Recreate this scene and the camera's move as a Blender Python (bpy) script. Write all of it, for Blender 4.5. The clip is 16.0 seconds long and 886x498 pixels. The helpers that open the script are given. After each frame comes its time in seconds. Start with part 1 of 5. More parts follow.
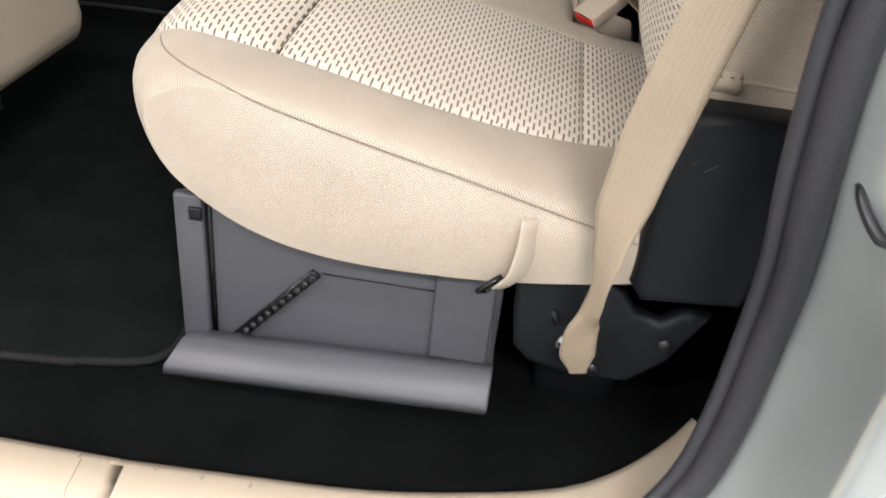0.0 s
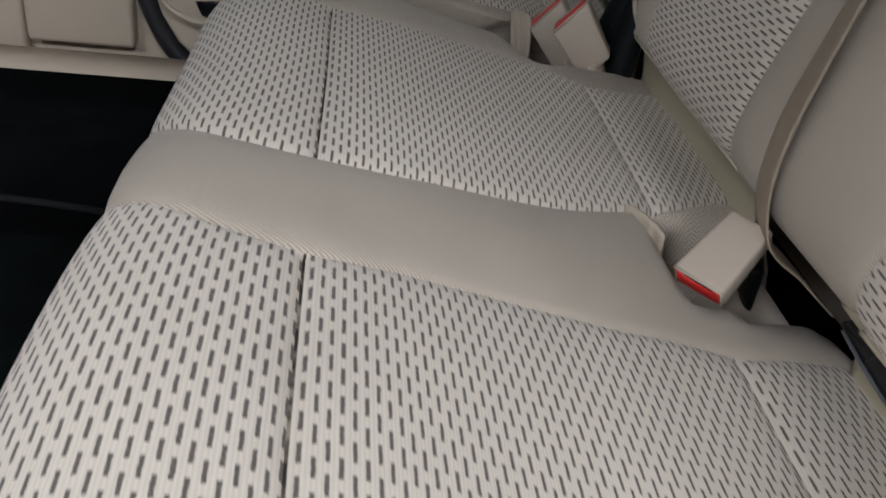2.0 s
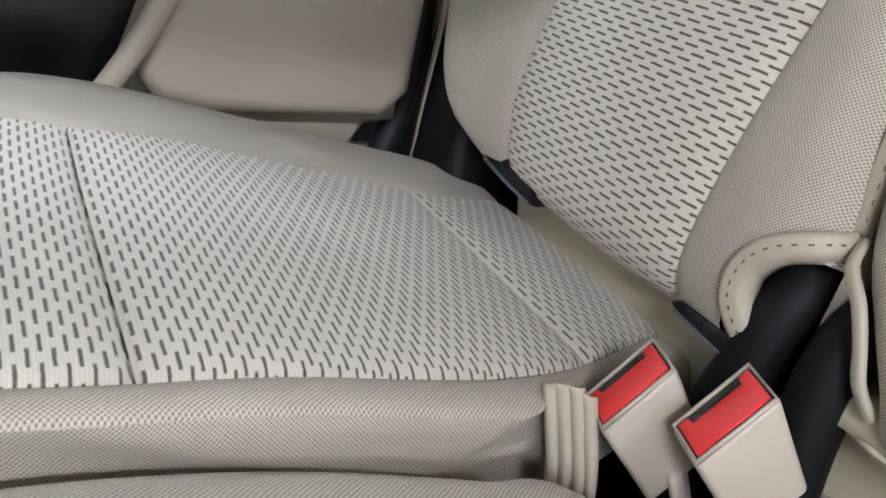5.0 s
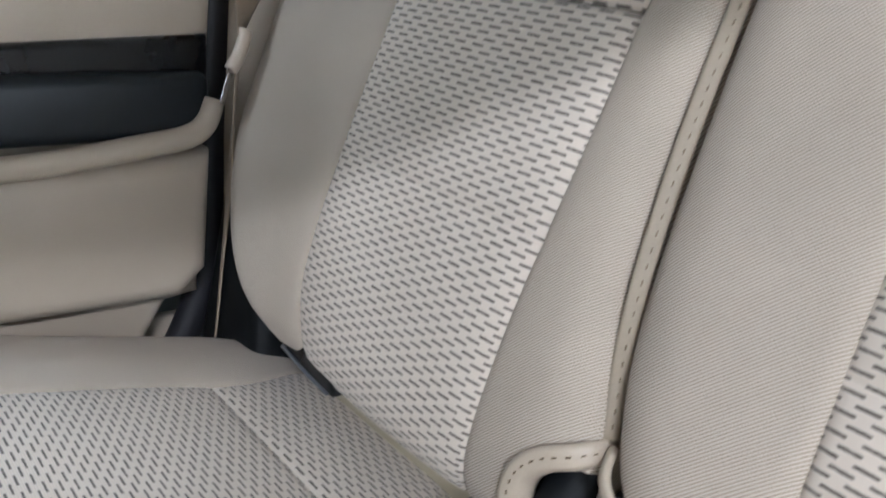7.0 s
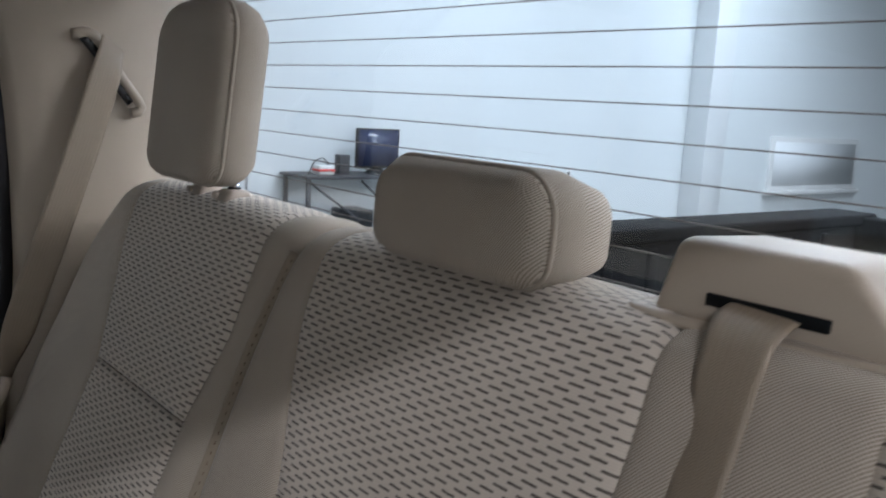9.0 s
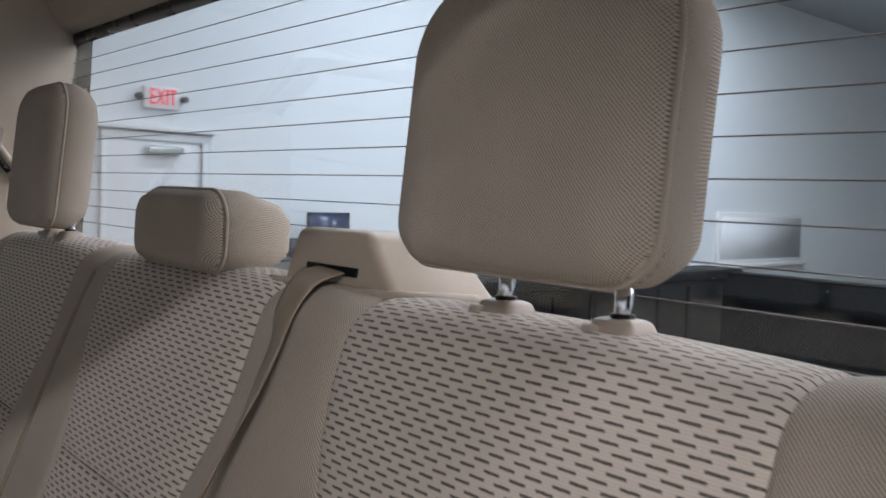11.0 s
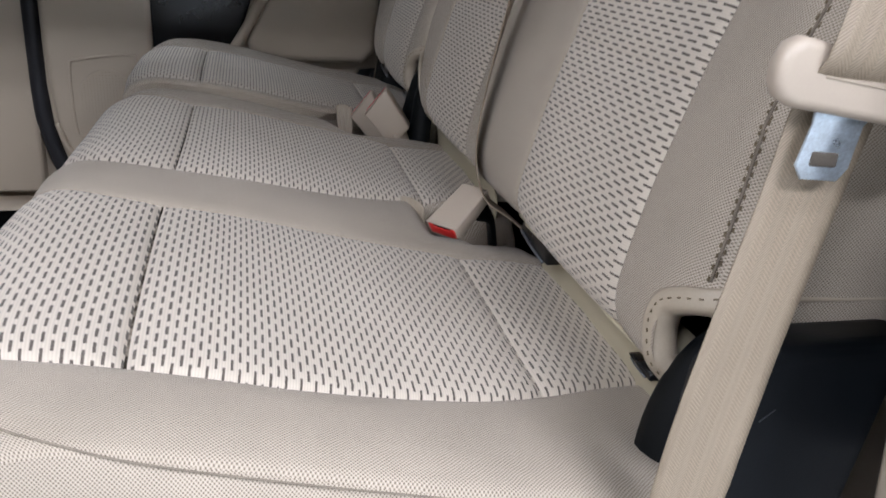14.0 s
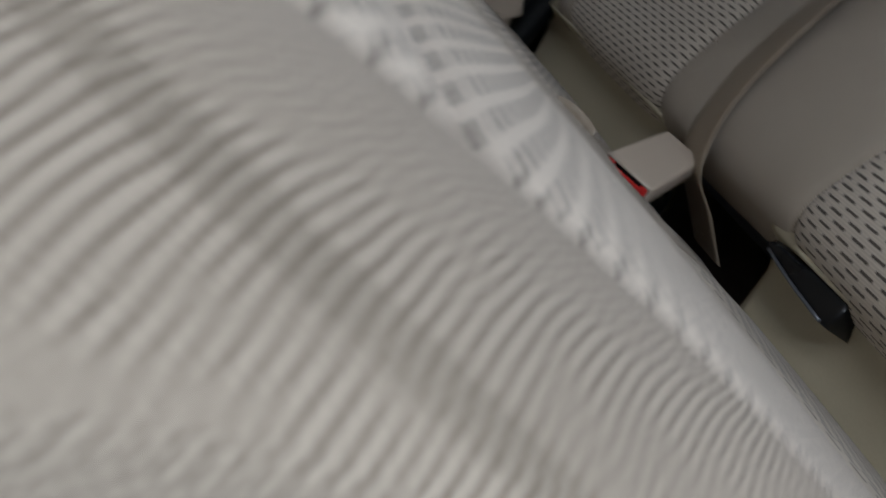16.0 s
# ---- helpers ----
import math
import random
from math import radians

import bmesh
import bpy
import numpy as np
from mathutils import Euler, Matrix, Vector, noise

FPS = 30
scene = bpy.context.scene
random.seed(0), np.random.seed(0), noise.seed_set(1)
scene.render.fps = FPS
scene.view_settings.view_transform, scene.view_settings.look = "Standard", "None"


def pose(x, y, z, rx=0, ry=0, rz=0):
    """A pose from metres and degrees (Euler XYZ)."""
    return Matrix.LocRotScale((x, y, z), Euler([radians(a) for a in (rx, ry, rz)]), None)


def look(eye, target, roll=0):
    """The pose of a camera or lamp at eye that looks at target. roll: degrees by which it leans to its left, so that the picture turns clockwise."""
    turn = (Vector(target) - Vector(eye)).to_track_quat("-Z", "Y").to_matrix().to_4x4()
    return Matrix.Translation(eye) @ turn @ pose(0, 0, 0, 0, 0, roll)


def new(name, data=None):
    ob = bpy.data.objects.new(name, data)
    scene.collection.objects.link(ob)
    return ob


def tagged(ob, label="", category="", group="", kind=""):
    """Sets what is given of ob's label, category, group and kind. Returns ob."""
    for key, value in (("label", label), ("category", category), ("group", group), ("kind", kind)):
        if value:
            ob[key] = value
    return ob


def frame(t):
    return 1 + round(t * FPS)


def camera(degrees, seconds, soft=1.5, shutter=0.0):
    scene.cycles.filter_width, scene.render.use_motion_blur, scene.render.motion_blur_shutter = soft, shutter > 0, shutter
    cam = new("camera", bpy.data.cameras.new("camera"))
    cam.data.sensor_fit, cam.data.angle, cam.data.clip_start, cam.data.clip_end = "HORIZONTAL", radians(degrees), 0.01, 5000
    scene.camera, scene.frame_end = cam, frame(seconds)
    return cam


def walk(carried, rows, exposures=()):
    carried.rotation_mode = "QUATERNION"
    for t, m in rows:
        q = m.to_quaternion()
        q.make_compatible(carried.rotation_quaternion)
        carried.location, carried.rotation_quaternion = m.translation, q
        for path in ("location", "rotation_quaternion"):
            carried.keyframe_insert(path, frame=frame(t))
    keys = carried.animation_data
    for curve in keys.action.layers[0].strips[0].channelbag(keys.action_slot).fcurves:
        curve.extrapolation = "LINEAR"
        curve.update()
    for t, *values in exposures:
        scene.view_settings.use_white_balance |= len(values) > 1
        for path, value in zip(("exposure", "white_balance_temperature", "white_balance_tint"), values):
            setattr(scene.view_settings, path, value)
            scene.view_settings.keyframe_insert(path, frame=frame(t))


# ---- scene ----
cam = camera(54.0, 16.0, soft=1.6, shutter=0.26)
PATH = [
    (0, (0.377, -0.703, 0.723), (0.266, 0.792, -0.272), 6.5),
    (0.5, (0.280, -0.562, 0.716), (0.289, 0.942, -0.273), 8.0),
    (1, (0.228, -0.369, 0.697), (0.361, 1.132, -0.288), 8.9),
    (1.5, (0.213, -0.207, 0.697), (0.382, 1.300, -0.273), 7.0),
    (2, (0.148, -0.063, 0.718), (0.393, 1.434, -0.252), 8.3),
    (2.5, (0.095, 0.105, 0.718), (0.453, 1.607, -0.207), 10.7),
    (3, (0.079, 0.255, 0.725), (0.514, 1.754, -0.171), 10.1),
    (3.5, (0.061, 0.412, 0.723), (0.579, 1.908, -0.133), 10.1),
    (3.7, (0.058, 0.474, 0.705), (0.613, 1.968, -0.130), 10.1),
    (5.8, (0.125, 0.759, 0.641), (1.081, 2.133, -0.021), 7.4),
    (6, (0.132, 0.762, 0.642), (1.116, 2.125, -0.004), 6.3),
    (6.5, (0.156, 0.759, 0.687), (1.184, 2.089, 0.043), 5.1),
    (7, (0.145, 0.716, 0.771), (1.219, 2.028, 0.165), 5.4),
    (7.5, (0.160, 0.628, 0.886), (1.276, 1.936, 0.352), 5.8),
    (8, (0.179, 0.527, 0.937), (1.304, 1.874, 0.537), 5.6),
    (8.5, (0.214, 0.406, 0.995), (1.342, 1.772, 0.676), 5.6),
    (9, (0.245, 0.272, 1.063), (1.389, 1.641, 0.821), 5.4),
    (9.5, (0.264, 0.176, 1.085), (1.438, 1.533, 0.945), 5.1),
    (10, (0.287, 0.094, 1.092), (1.486, 1.434, 1.005), 4.8),
    (10.2, (0.304, 0.064, 1.087), (1.508, 1.399, 1.003), 4.4),
    (12.3, (0.216, -0.428, 0.852), (1.153, 1.108, 0.790), 2.7),
    (12.5, (0.214, -0.453, 0.819), (1.062, 1.132, 0.718), 2.8),
    (13, (0.214, -0.474, 0.732), (0.863, 1.175, 0.413), 3.4),
    (13.5, (0.210, -0.488, 0.700), (0.692, 1.163, 0.171), 3.0),
    (14, (0.224, -0.467, 0.687), (0.610, 1.173, 0.052), 3.1),
    (14.5, (0.243, -0.347, 0.638), (0.587, 1.271, -0.071), 4.6),
    (15, (0.228, -0.230, 0.637), (0.552, 1.354, -0.153), 4.9),
    (15.5, (0.172, -0.115, 0.611), (0.519, 1.423, -0.257), 4.7),
    (15.6, (0.193, -0.108, 0.603), (0.473, 1.440, -0.272), 4.3),
    (15.7, (0.167, -0.085, 0.581), (0.563, 1.431, -0.305), 10.1),
    (15.8, (0.126, -0.070, 0.532), (0.698, 1.429, -0.284), 20.2),
    (15.9, (0.099, -0.050, 0.482), (0.858, 1.433, -0.200), 30.9),
    (16, (0.071, -0.077, 0.441), (0.853, 1.432, -0.152), 38.5),
]
# the cab's own frame, set level in the workshop
CAB = Matrix.Translation((0.3, 0.8, 0)) @ Matrix.Rotation(radians(2.5), 4, "Y") @ Matrix.Translation((-0.3, -0.8, 0))
walk(cam, [(t, CAB @ look(eye, target, roll)) for t, eye, target, roll in PATH],
     exposures=[(0, 0.58, 6550, 14), (0.5, 0.12, 6350, 15), (1.0, -0.18, 6200, 14), (1.5, -0.20, 5950, 14), (2.0, 0.08, 5800, 12), (2.5, 0.46, 5680, 11), (3.0, 0.74, 5650, 10), (3.5, 1.10, 5600, 9), (6.0, 1.97, 5650, 12), (6.5, 1.88, 5550, 12), (7.0, 1.92, 5550, 13),
                (7.5, 1.85, 5550, 15), (8.0, 1.58, 5550, 15), (8.5, 0.82, 5700, 15), (9.0, 0.10, 5850, 15), (9.5, -0.36, 6100, 15), (10.0, -0.56, 6150, 16), (12.3, 0.57, 6050, 21), (12.5, 0.57, 6050, 21), (13.0, 0.60, 5980, 20),
                (13.5, 0.46, 5900, 18), (14.0, 0.20, 5800, 15), (14.5, 0.12, 5750, 14), (15.0, 0.04, 5700, 13), (15.5, 0.0, 5700, 14), (16, -0.78, 5650, 10)])

# ---- world and lamps: a closed, white workshop lit by ceiling strips ----
world = bpy.data.worlds.new("world")
scene.world = world
world.use_nodes = True
world.node_tree.nodes["Background"].inputs[0].default_value = (0.9, 0.95, 1.0, 1)
world.node_tree.nodes["Background"].inputs[1].default_value = 0.1


# ---- materials ----
class Nodes:
    """A material with a principled shader and short calls for its nodes."""

    def __init__(self, name, color, rough=0.6, metal=0.0, spec=0.5):
        self.m = bpy.data.materials.new(name)
        self.m.use_nodes = True
        self.t = self.m.node_tree
        self.b = self.t.nodes["Principled BSDF"]
        self.b.inputs["Base Color"].default_value = color
        self.b.inputs["Roughness"].default_value = rough
        self.b.inputs["Metallic"].default_value = metal
        self.b.inputs["Specular IOR Level"].default_value = spec

    def n(self, kind, **inputs):
        node = self.t.nodes.new(kind)
        for key, value in inputs.items():
            node.inputs[key.replace("_", " ")].default_value = value
        return node

    def link(self, a, b):
        self.t.links.new(a, b)

    def math(self, op, a, b=None, clamp=False):
        node = self.t.nodes.new("ShaderNodeMath")
        node.operation, node.use_clamp = op, clamp
        for k, v in enumerate((a, b)):
            if v is None:
                continue
            if isinstance(v, (int, float)):
                node.inputs[k].default_value = v
            else:
                self.link(v, node.inputs[k])
        return node.outputs[0]

    def coords(self, which="Object", scale=(1, 1, 1)):
        c = self.n("ShaderNodeTexCoord")
        m = self.n("ShaderNodeMapping")
        m.inputs["Scale"].default_value = scale
        self.link(c.outputs[which], m.inputs["Vector"])
        return m.outputs[0]

    def noise(self, vec, scale, detail=4.0, rough=0.55):
        node = self.n("ShaderNodeTexNoise", Scale=scale, Detail=detail, Roughness=rough)
        self.link(vec, node.inputs["Vector"])
        return node.outputs["Fac"]

    def ramp(self, fac, stops):
        node = self.n("ShaderNodeValToRGB")
        cr = node.color_ramp
        while len(cr.elements) < len(stops):
            cr.elements.new(0.5)
        for e, (p, c) in zip(cr.elements, stops):
            e.position, e.color = p, c
        self.link(fac, node.inputs[0])
        return node.outputs[0]

    def mix(self, fac, a, b, mode="MIX"):
        node = self.t.nodes.new("ShaderNodeMix")
        node.data_type, node.blend_type = "RGBA", mode
        for sock, v in ((node.inputs[0], fac), (node.inputs[6], a), (node.inputs[7], b)):
            if isinstance(v, (int, float, tuple)):
                sock.default_value = v
            else:
                self.link(v, sock)
        return node.outputs[2]

    def base(self, color):
        self.link(color, self.b.inputs["Base Color"])
        return self

    def rough(self, value):
        self.link(value, self.b.inputs["Roughness"])
        return self

    def bump(self, height, strength=0.3, distance=0.001):
        node = self.n("ShaderNodeBump", Strength=strength, Distance=distance)
        self.link(height, node.inputs["Height"])
        self.link(node.outputs[0], self.b.inputs["Normal"])
        return self


def scaled(c, k):
    return (c[0] * k, c[1] * k, c[2] * k, 1)


def mottled(name, color, rough=0.6, spread=0.12, scale=6.0, fine=220.0, bump=0.15, metal=0.0, dist=0.0006, spec=0.5):
    """A surface with broad blotches and a fine grain."""
    k = Nodes(name, color, rough, metal, spec)
    v = k.coords()
    big, small = k.noise(v, scale), k.noise(v, fine, 2.0)
    both = k.math("ADD", k.math("MULTIPLY", big, 0.6), k.math("MULTIPLY", small, 0.4))
    k.base(k.ramp(both, [(0.3, scaled(color, 1 - spread)), (0.7, scaled(color, 1 + spread))]))
    k.rough(k.math("ADD", k.math("MULTIPLY", big, 0.25), rough - 0.12))
    k.bump(small, bump, dist)
    return k.m


FABRIC = (0.475, 0.415, 0.34, 1)


def cloth_plain(name="plain_cloth", color=FABRIC, across=0.0025, down=0.0029):
    """Plain seat cloth: staggered rows of small round knots with dark gaps between."""
    k = Nodes(name, color, 0.92, spec=0.2)
    uv = k.n("ShaderNodeUVMap").outputs[0]
    sep = k.n("ShaderNodeSeparateXYZ")
    k.link(uv, sep.inputs[0])
    wob = k.math("MULTIPLY", k.math("SUBTRACT", k.noise(uv, 70.0, 2.0), 0.5), 0.0016)
    u = k.math("MULTIPLY", k.math("ADD", sep.outputs[0], wob), 2 * math.pi / across)
    v = k.math("MULTIPLY", k.math("SUBTRACT", sep.outputs[1], wob), 2 * math.pi / down)
    knots = k.math("ADD", k.math("SINE", k.math("ADD", u, v)), k.math("SINE", k.math("SUBTRACT", u, v)))
    fuzz = k.math("SUBTRACT", k.noise(uv, 1100.0, 1.0), 0.5)
    h = k.math("ADD", k.math("ADD", k.math("MULTIPLY", knots, 0.25), 0.5), k.math("MULTIPLY", fuzz, 0.4))
    ob = k.coords()
    tone = k.ramp(k.noise(ob, 9.0), [(0.3, scaled(color, 0.94)), (0.7, scaled(color, 1.07))])
    weave = k.ramp(h, [(0.10, (0.34, 0.32, 0.30, 1)), (0.36, (0.77, 0.755, 0.74, 1)), (0.62, (1.0, 1.0, 1.0, 1)), (0.9, (1.08, 1.08, 1.07, 1))])
    k.base(k.mix(1.0, tone, weave, "MULTIPLY"))
    k.b.inputs["Sheen Weight"].default_value = 0.1
    k.bump(h, 0.45, 0.0006)
    return k.m


PITCH, PERIOD, DASH, THICK = 0.0053, 0.0215, 0.62, 0.345


def cloth_dashed():
    """Woven cloth with staggered dark dashes that run across the seat."""
    light, dark = (0.60, 0.535, 0.45, 1), (0.085, 0.071, 0.060, 1)
    k = Nodes("dashed_cloth", light, 0.92, spec=0.25)
    uv = k.n("ShaderNodeUVMap").outputs[0]
    sep = k.n("ShaderNodeSeparateXYZ")
    k.link(uv, sep.inputs[0])
    wob = k.noise(uv, 420.0, 2.0)
    u = k.math("ADD", sep.outputs[0], k.math("MULTIPLY", k.math("SUBTRACT", wob, 0.5), 0.0018))
    v = k.math("ADD", sep.outputs[1], k.math("MULTIPLY", k.math("SUBTRACT", k.noise(uv, 260.0, 1.0), 0.5), 0.0008))
    col = k.math("DIVIDE", v, PITCH)
    row = k.math("FLOOR", col)
    across = k.math("ABSOLUTE", k.math("SUBTRACT", k.math("FRACT", col), 0.5))
    odd = k.math("MULTIPLY", k.math("MODULO", k.math("ADD", row, 1000), 2.0), 0.5)
    along = k.math("ABSOLUTE", k.math("SUBTRACT", k.math("FRACT", k.math("ADD", k.math("DIVIDE", u, PERIOD), odd)), 0.5))
    m = k.n("ShaderNodeMapRange", From_Min=THICK / 2 + 0.05, From_Max=THICK / 2 - 0.05)
    k.link(across, m.inputs["Value"])
    l = k.n("ShaderNodeMapRange", From_Min=DASH / 2 + 0.02, From_Max=DASH / 2 - 0.02)
    k.link(along, l.inputs["Value"])
    mask = k.math("MULTIPLY", m.outputs[0], l.outputs[0], True)
    ob = k.coords()
    thread = k.math("ADD", k.math("MULTIPLY", k.math("SINE", k.math("MULTIPLY", sep.outputs[1], 2 * math.pi / 0.00203)), 0.5), 0.5)
    blot = k.noise(ob, 11.0)
    ground = k.mix(0.5, k.ramp(blot, [(0.3, scaled(light, 0.93)), (0.7, scaled(light, 1.05))]),
                   k.ramp(thread, [(0.0, scaled(light, 0.86)), (1.0, scaled(light, 1.08))]))
    ink = k.ramp(k.noise(uv, 900.0, 1.0), [(0.3, scaled(dark, 0.7)), (0.75, scaled(dark, 2.1))])
    k.base(k.mix(mask, ground, ink))
    k.b.inputs["Sheen Weight"].default_value = 0.15
    h = k.math("SUBTRACT", k.math("MULTIPLY", thread, 0.35), mask)
    k.bump(h, 0.5, 0.0006)
    return k.m


def webbing():
    """Belt webbing: fine ribs along the strap and a soft herringbone."""
    color = (0.325, 0.262, 0.190, 1)
    k = Nodes("belt_webbing", color, 0.45, spec=0.5)
    uv = k.n("ShaderNodeUVMap").outputs[0]
    sep = k.n("ShaderNodeSeparateXYZ")
    k.link(uv, sep.inputs[0])
    rib = k.math("SINE", k.math("MULTIPLY", sep.outputs[0], 2 * math.pi / 0.0047))
    tooth = k.math("SINE", k.math("MULTIPLY", k.math("ADD", sep.outputs[1], k.math("MULTIPLY", k.math("PINGPONG", sep.outputs[0], 0.006), 1.3)), 2 * math.pi / 0.0024))
    h = k.math("ADD", k.math("MULTIPLY", rib, 0.15), k.math("MULTIPLY", tooth, 0.6))
    h = k.math("ADD", h, k.math("MULTIPLY", k.math("SUBTRACT", k.noise(uv, 700.0, 1.0), 0.5), 0.6))
    f = k.math("ADD", k.math("MULTIPLY", h, 0.45), 0.5)
    k.base(k.mix(0.5, k.ramp(f, [(0.15, scaled(color, 0.50)), (0.85, scaled(color, 1.32))]),
                 k.ramp(k.noise(k.coords(), 18.0), [(0.3, scaled(color, 0.92)), (0.7, scaled(color, 1.06))])))
    k.bump(h, 0.4, 0.0005)
    return k.m


def carpet(name, color, scale=900.0):
    k = Nodes(name, color, 1.0, spec=0.0)
    v = k.coords()
    pile = k.noise(v, scale, 3.0, 0.7)
    k.base(k.mix(0.6, k.ramp(pile, [(0.35, scaled(color, 0.35)), (0.7, scaled(color, 1.9))]),
                 k.ramp(k.noise(v, 14.0), [(0.3, scaled(color, 0.6)), (0.7, scaled(color, 1.4))])))
    k.bump(pile, 0.9, 0.002)
    return k.m


def glass_mat():
    k = Nodes("window_glass", (1, 1, 1, 1), 0.02)
    k.b.inputs["Transmission Weight"].default_value = 1.0
    k.b.inputs["IOR"].default_value = 1.4
    k.b.inputs["Base Color"].default_value = (0.90, 0.95, 0.96, 1)
    return k.m


def glow(name, color, strength, base=(0.8, 0.8, 0.8, 1)):
    k = Nodes(name, base, 0.5)
    k.b.inputs["Emission Color"].default_value = color
    k.b.inputs["Emission Strength"].default_value = strength
    return k.m


M_CLOTH = cloth_plain()
M_BACKCLOTH = cloth_plain("plain_back_cloth", FABRIC, 0.0027, 0.0027)
M_DASH = cloth_dashed()
M_WEB = webbing()
def seam_mat():
    """A sewn seam: noise paints the open fold's shade dark, with cloth tone between."""
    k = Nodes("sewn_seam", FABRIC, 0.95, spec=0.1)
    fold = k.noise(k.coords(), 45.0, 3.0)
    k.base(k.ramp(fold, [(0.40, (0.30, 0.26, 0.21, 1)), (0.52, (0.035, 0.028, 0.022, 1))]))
    return k.m


M_FOLD = seam_mat()
# cloth tone darkened to put the side seam's groove shading into colour
M_GROOVE = mottled("shaded_cloth_seam", (0.25, 0.215, 0.17, 1), 0.95, 0.25, 60, 900, 0.3, spec=0.1)
M_STITCH = mottled("tan_thread", (0.17, 0.135, 0.09, 1), 0.9, 0.2, 60, 900, 0.2, spec=0.1)
M_FOLDSHADE = mottled("painted_fold_shade", (0.20, 0.17, 0.135, 1), 0.95, 0.4, 60, 900, 0.4, spec=0.1)
M_SEAM = mottled("brown_scratch_and_shade", (0.075, 0.063, 0.05, 1), 0.9, 0.3, 40, 900, 0.3)
M_LIP = mottled("beige_leather_lip", (0.43, 0.365, 0.28, 1), 0.5, 0.08, 25, 500, 0.25)
# tan band darker than the lip: the gap's shade is in its colour
M_BANDSHADE = mottled("tan_band_gap_shade", (0.29, 0.24, 0.175, 1), 0.6, 0.1, 25, 500, 0.25)
M_STRIP = mottled("olive_beige_vinyl", (0.47, 0.42, 0.30, 1), 0.45, 0.06, 8, 500, 0.15)
M_TRIM = mottled("beige_grained_plastic", (0.42, 0.355, 0.275, 1), 0.5, 0.05, 5, 900, 0.35)
M_BUCKLE = mottled("cream_plastic", (0.48, 0.405, 0.325, 1), 0.4, 0.04, 20, 900, 0.1)
M_RED = mottled("red_button_plastic", (0.72, 0.035, 0.03, 1), 0.35, 0.06, 30, 600, 0.05)
M_BLACK = mottled("black_plastic", (0.0035, 0.004, 0.005, 1), 0.28, 0.25, 12, 700, 0.15, spec=0.45)
M_GREY = mottled("slate_grey_plastic", (0.065, 0.067, 0.078, 1), 0.45, 0.12, 6, 900, 0.25)
M_NAVY = mottled("blue_black_plastic", (0.007, 0.010, 0.013, 1), 0.4, 0.2, 6, 900, 0.25, spec=0.35)
M_SLATE = mottled("dark_slate_plastic", (0.005, 0.0066, 0.009, 1), 0.48, 0.15, 6, 900, 0.25, spec=0.25)
M_HINGE = mottled("matt_black_plastic", (0.0030, 0.0040, 0.0048, 1), 0.55, 0.2, 6, 900, 0.25, spec=0.2)
M_RUBBER = mottled("black_rubber", (0.012, 0.012, 0.015, 1), 0.5, 0.2, 14, 500, 0.2)
M_SEAL = mottled("slate_rubber", (0.030, 0.030, 0.036, 1), 0.5, 0.1, 14, 500, 0.15, spec=0.35)
M_CARPET = carpet("black_carpet", (0.0058, 0.0063, 0.0066, 1))
M_MAT = carpet("charcoal_floor_mat", (0.0075, 0.0095, 0.0092, 1), 600.0)
M_CHROME = mottled("chrome", (0.75, 0.77, 0.80, 1), 0.18, 0.04, 30, 300, 0.02, 1.0)
M_STEEL = mottled("black_steel", (0.025, 0.026, 0.03, 1), 0.35, 0.2, 20, 400, 0.08, 0.3)
M_SILVER = mottled("silver_paint", (0.53, 0.575, 0.57, 1), 0.22, 0.05, 4, 1500, 0.04, 0.6)
# strong blotches paint the blade's mottled reflections into the zinc colour
M_ZINC = mottled("bright_zinc", (0.62, 0.70, 0.78, 1), 0.32, 0.3, 90, 700, 0.2, 0.75)
M_BRUSHED = mottled("dark_brushed_metal", (0.17, 0.18, 0.20, 1), 0.4, 0.1, 20, 700, 0.1, 0.6)
M_LINER = mottled("black_bed_liner", (0.004, 0.004, 0.005, 1), 0.8, 0.15, 9, 300, 0.08, spec=0.1)
M_EDGING = mottled("black_binding", (0.010, 0.010, 0.011, 1), 0.9, 0.3, 30, 500, 0.3, spec=0.2)
M_GLASS = glass_mat()
M_WALL = mottled("white_wall_paint", (0.71, 0.745, 0.755, 1), 0.7, 0.03, 0.7, 60, 0.1)
M_FLOOR = mottled("grey_concrete", (0.30, 0.30, 0.29, 1), 0.45, 0.15, 1.2, 40, 0.2)
M_HEADLINER = mottled("tan_headliner", (0.34, 0.285, 0.22, 1), 0.95, 0.06, 5, 700, 0.4)
M_LINE = mottled("dark_heater_wire", (0.20, 0.18, 0.16, 1), 0.6)
M_DOORGREY = mottled("pale_grey_door_paint", (0.70, 0.72, 0.73, 1), 0.5, 0.03, 1.5, 60, 0.08)
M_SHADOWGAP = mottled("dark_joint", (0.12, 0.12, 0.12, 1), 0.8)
M_SCREEN = mottled("dark_blue_screen", (0.03, 0.04, 0.09, 1), 0.15, 0.3, 9, 60, 0.0)
M_DARKSTEEL = mottled("dark_desk_steel", (0.05, 0.05, 0.055, 1), 0.5)
M_WHITEPLASTIC = mottled("white_plastic", (0.75, 0.75, 0.74, 1), 0.45)
M_PAPER = mottled("paper_label", (0.7, 0.7, 0.68, 1), 0.8)


# ---- mesh helpers ----
PLACE = [Matrix()]  # the frame in which things are being placed


def empty(name, at=(0, 0, 0)):
    ob = new(name)
    ob.location = PLACE[0] @ Vector(at)
    ob.empty_display_size = 0.05
    return ob


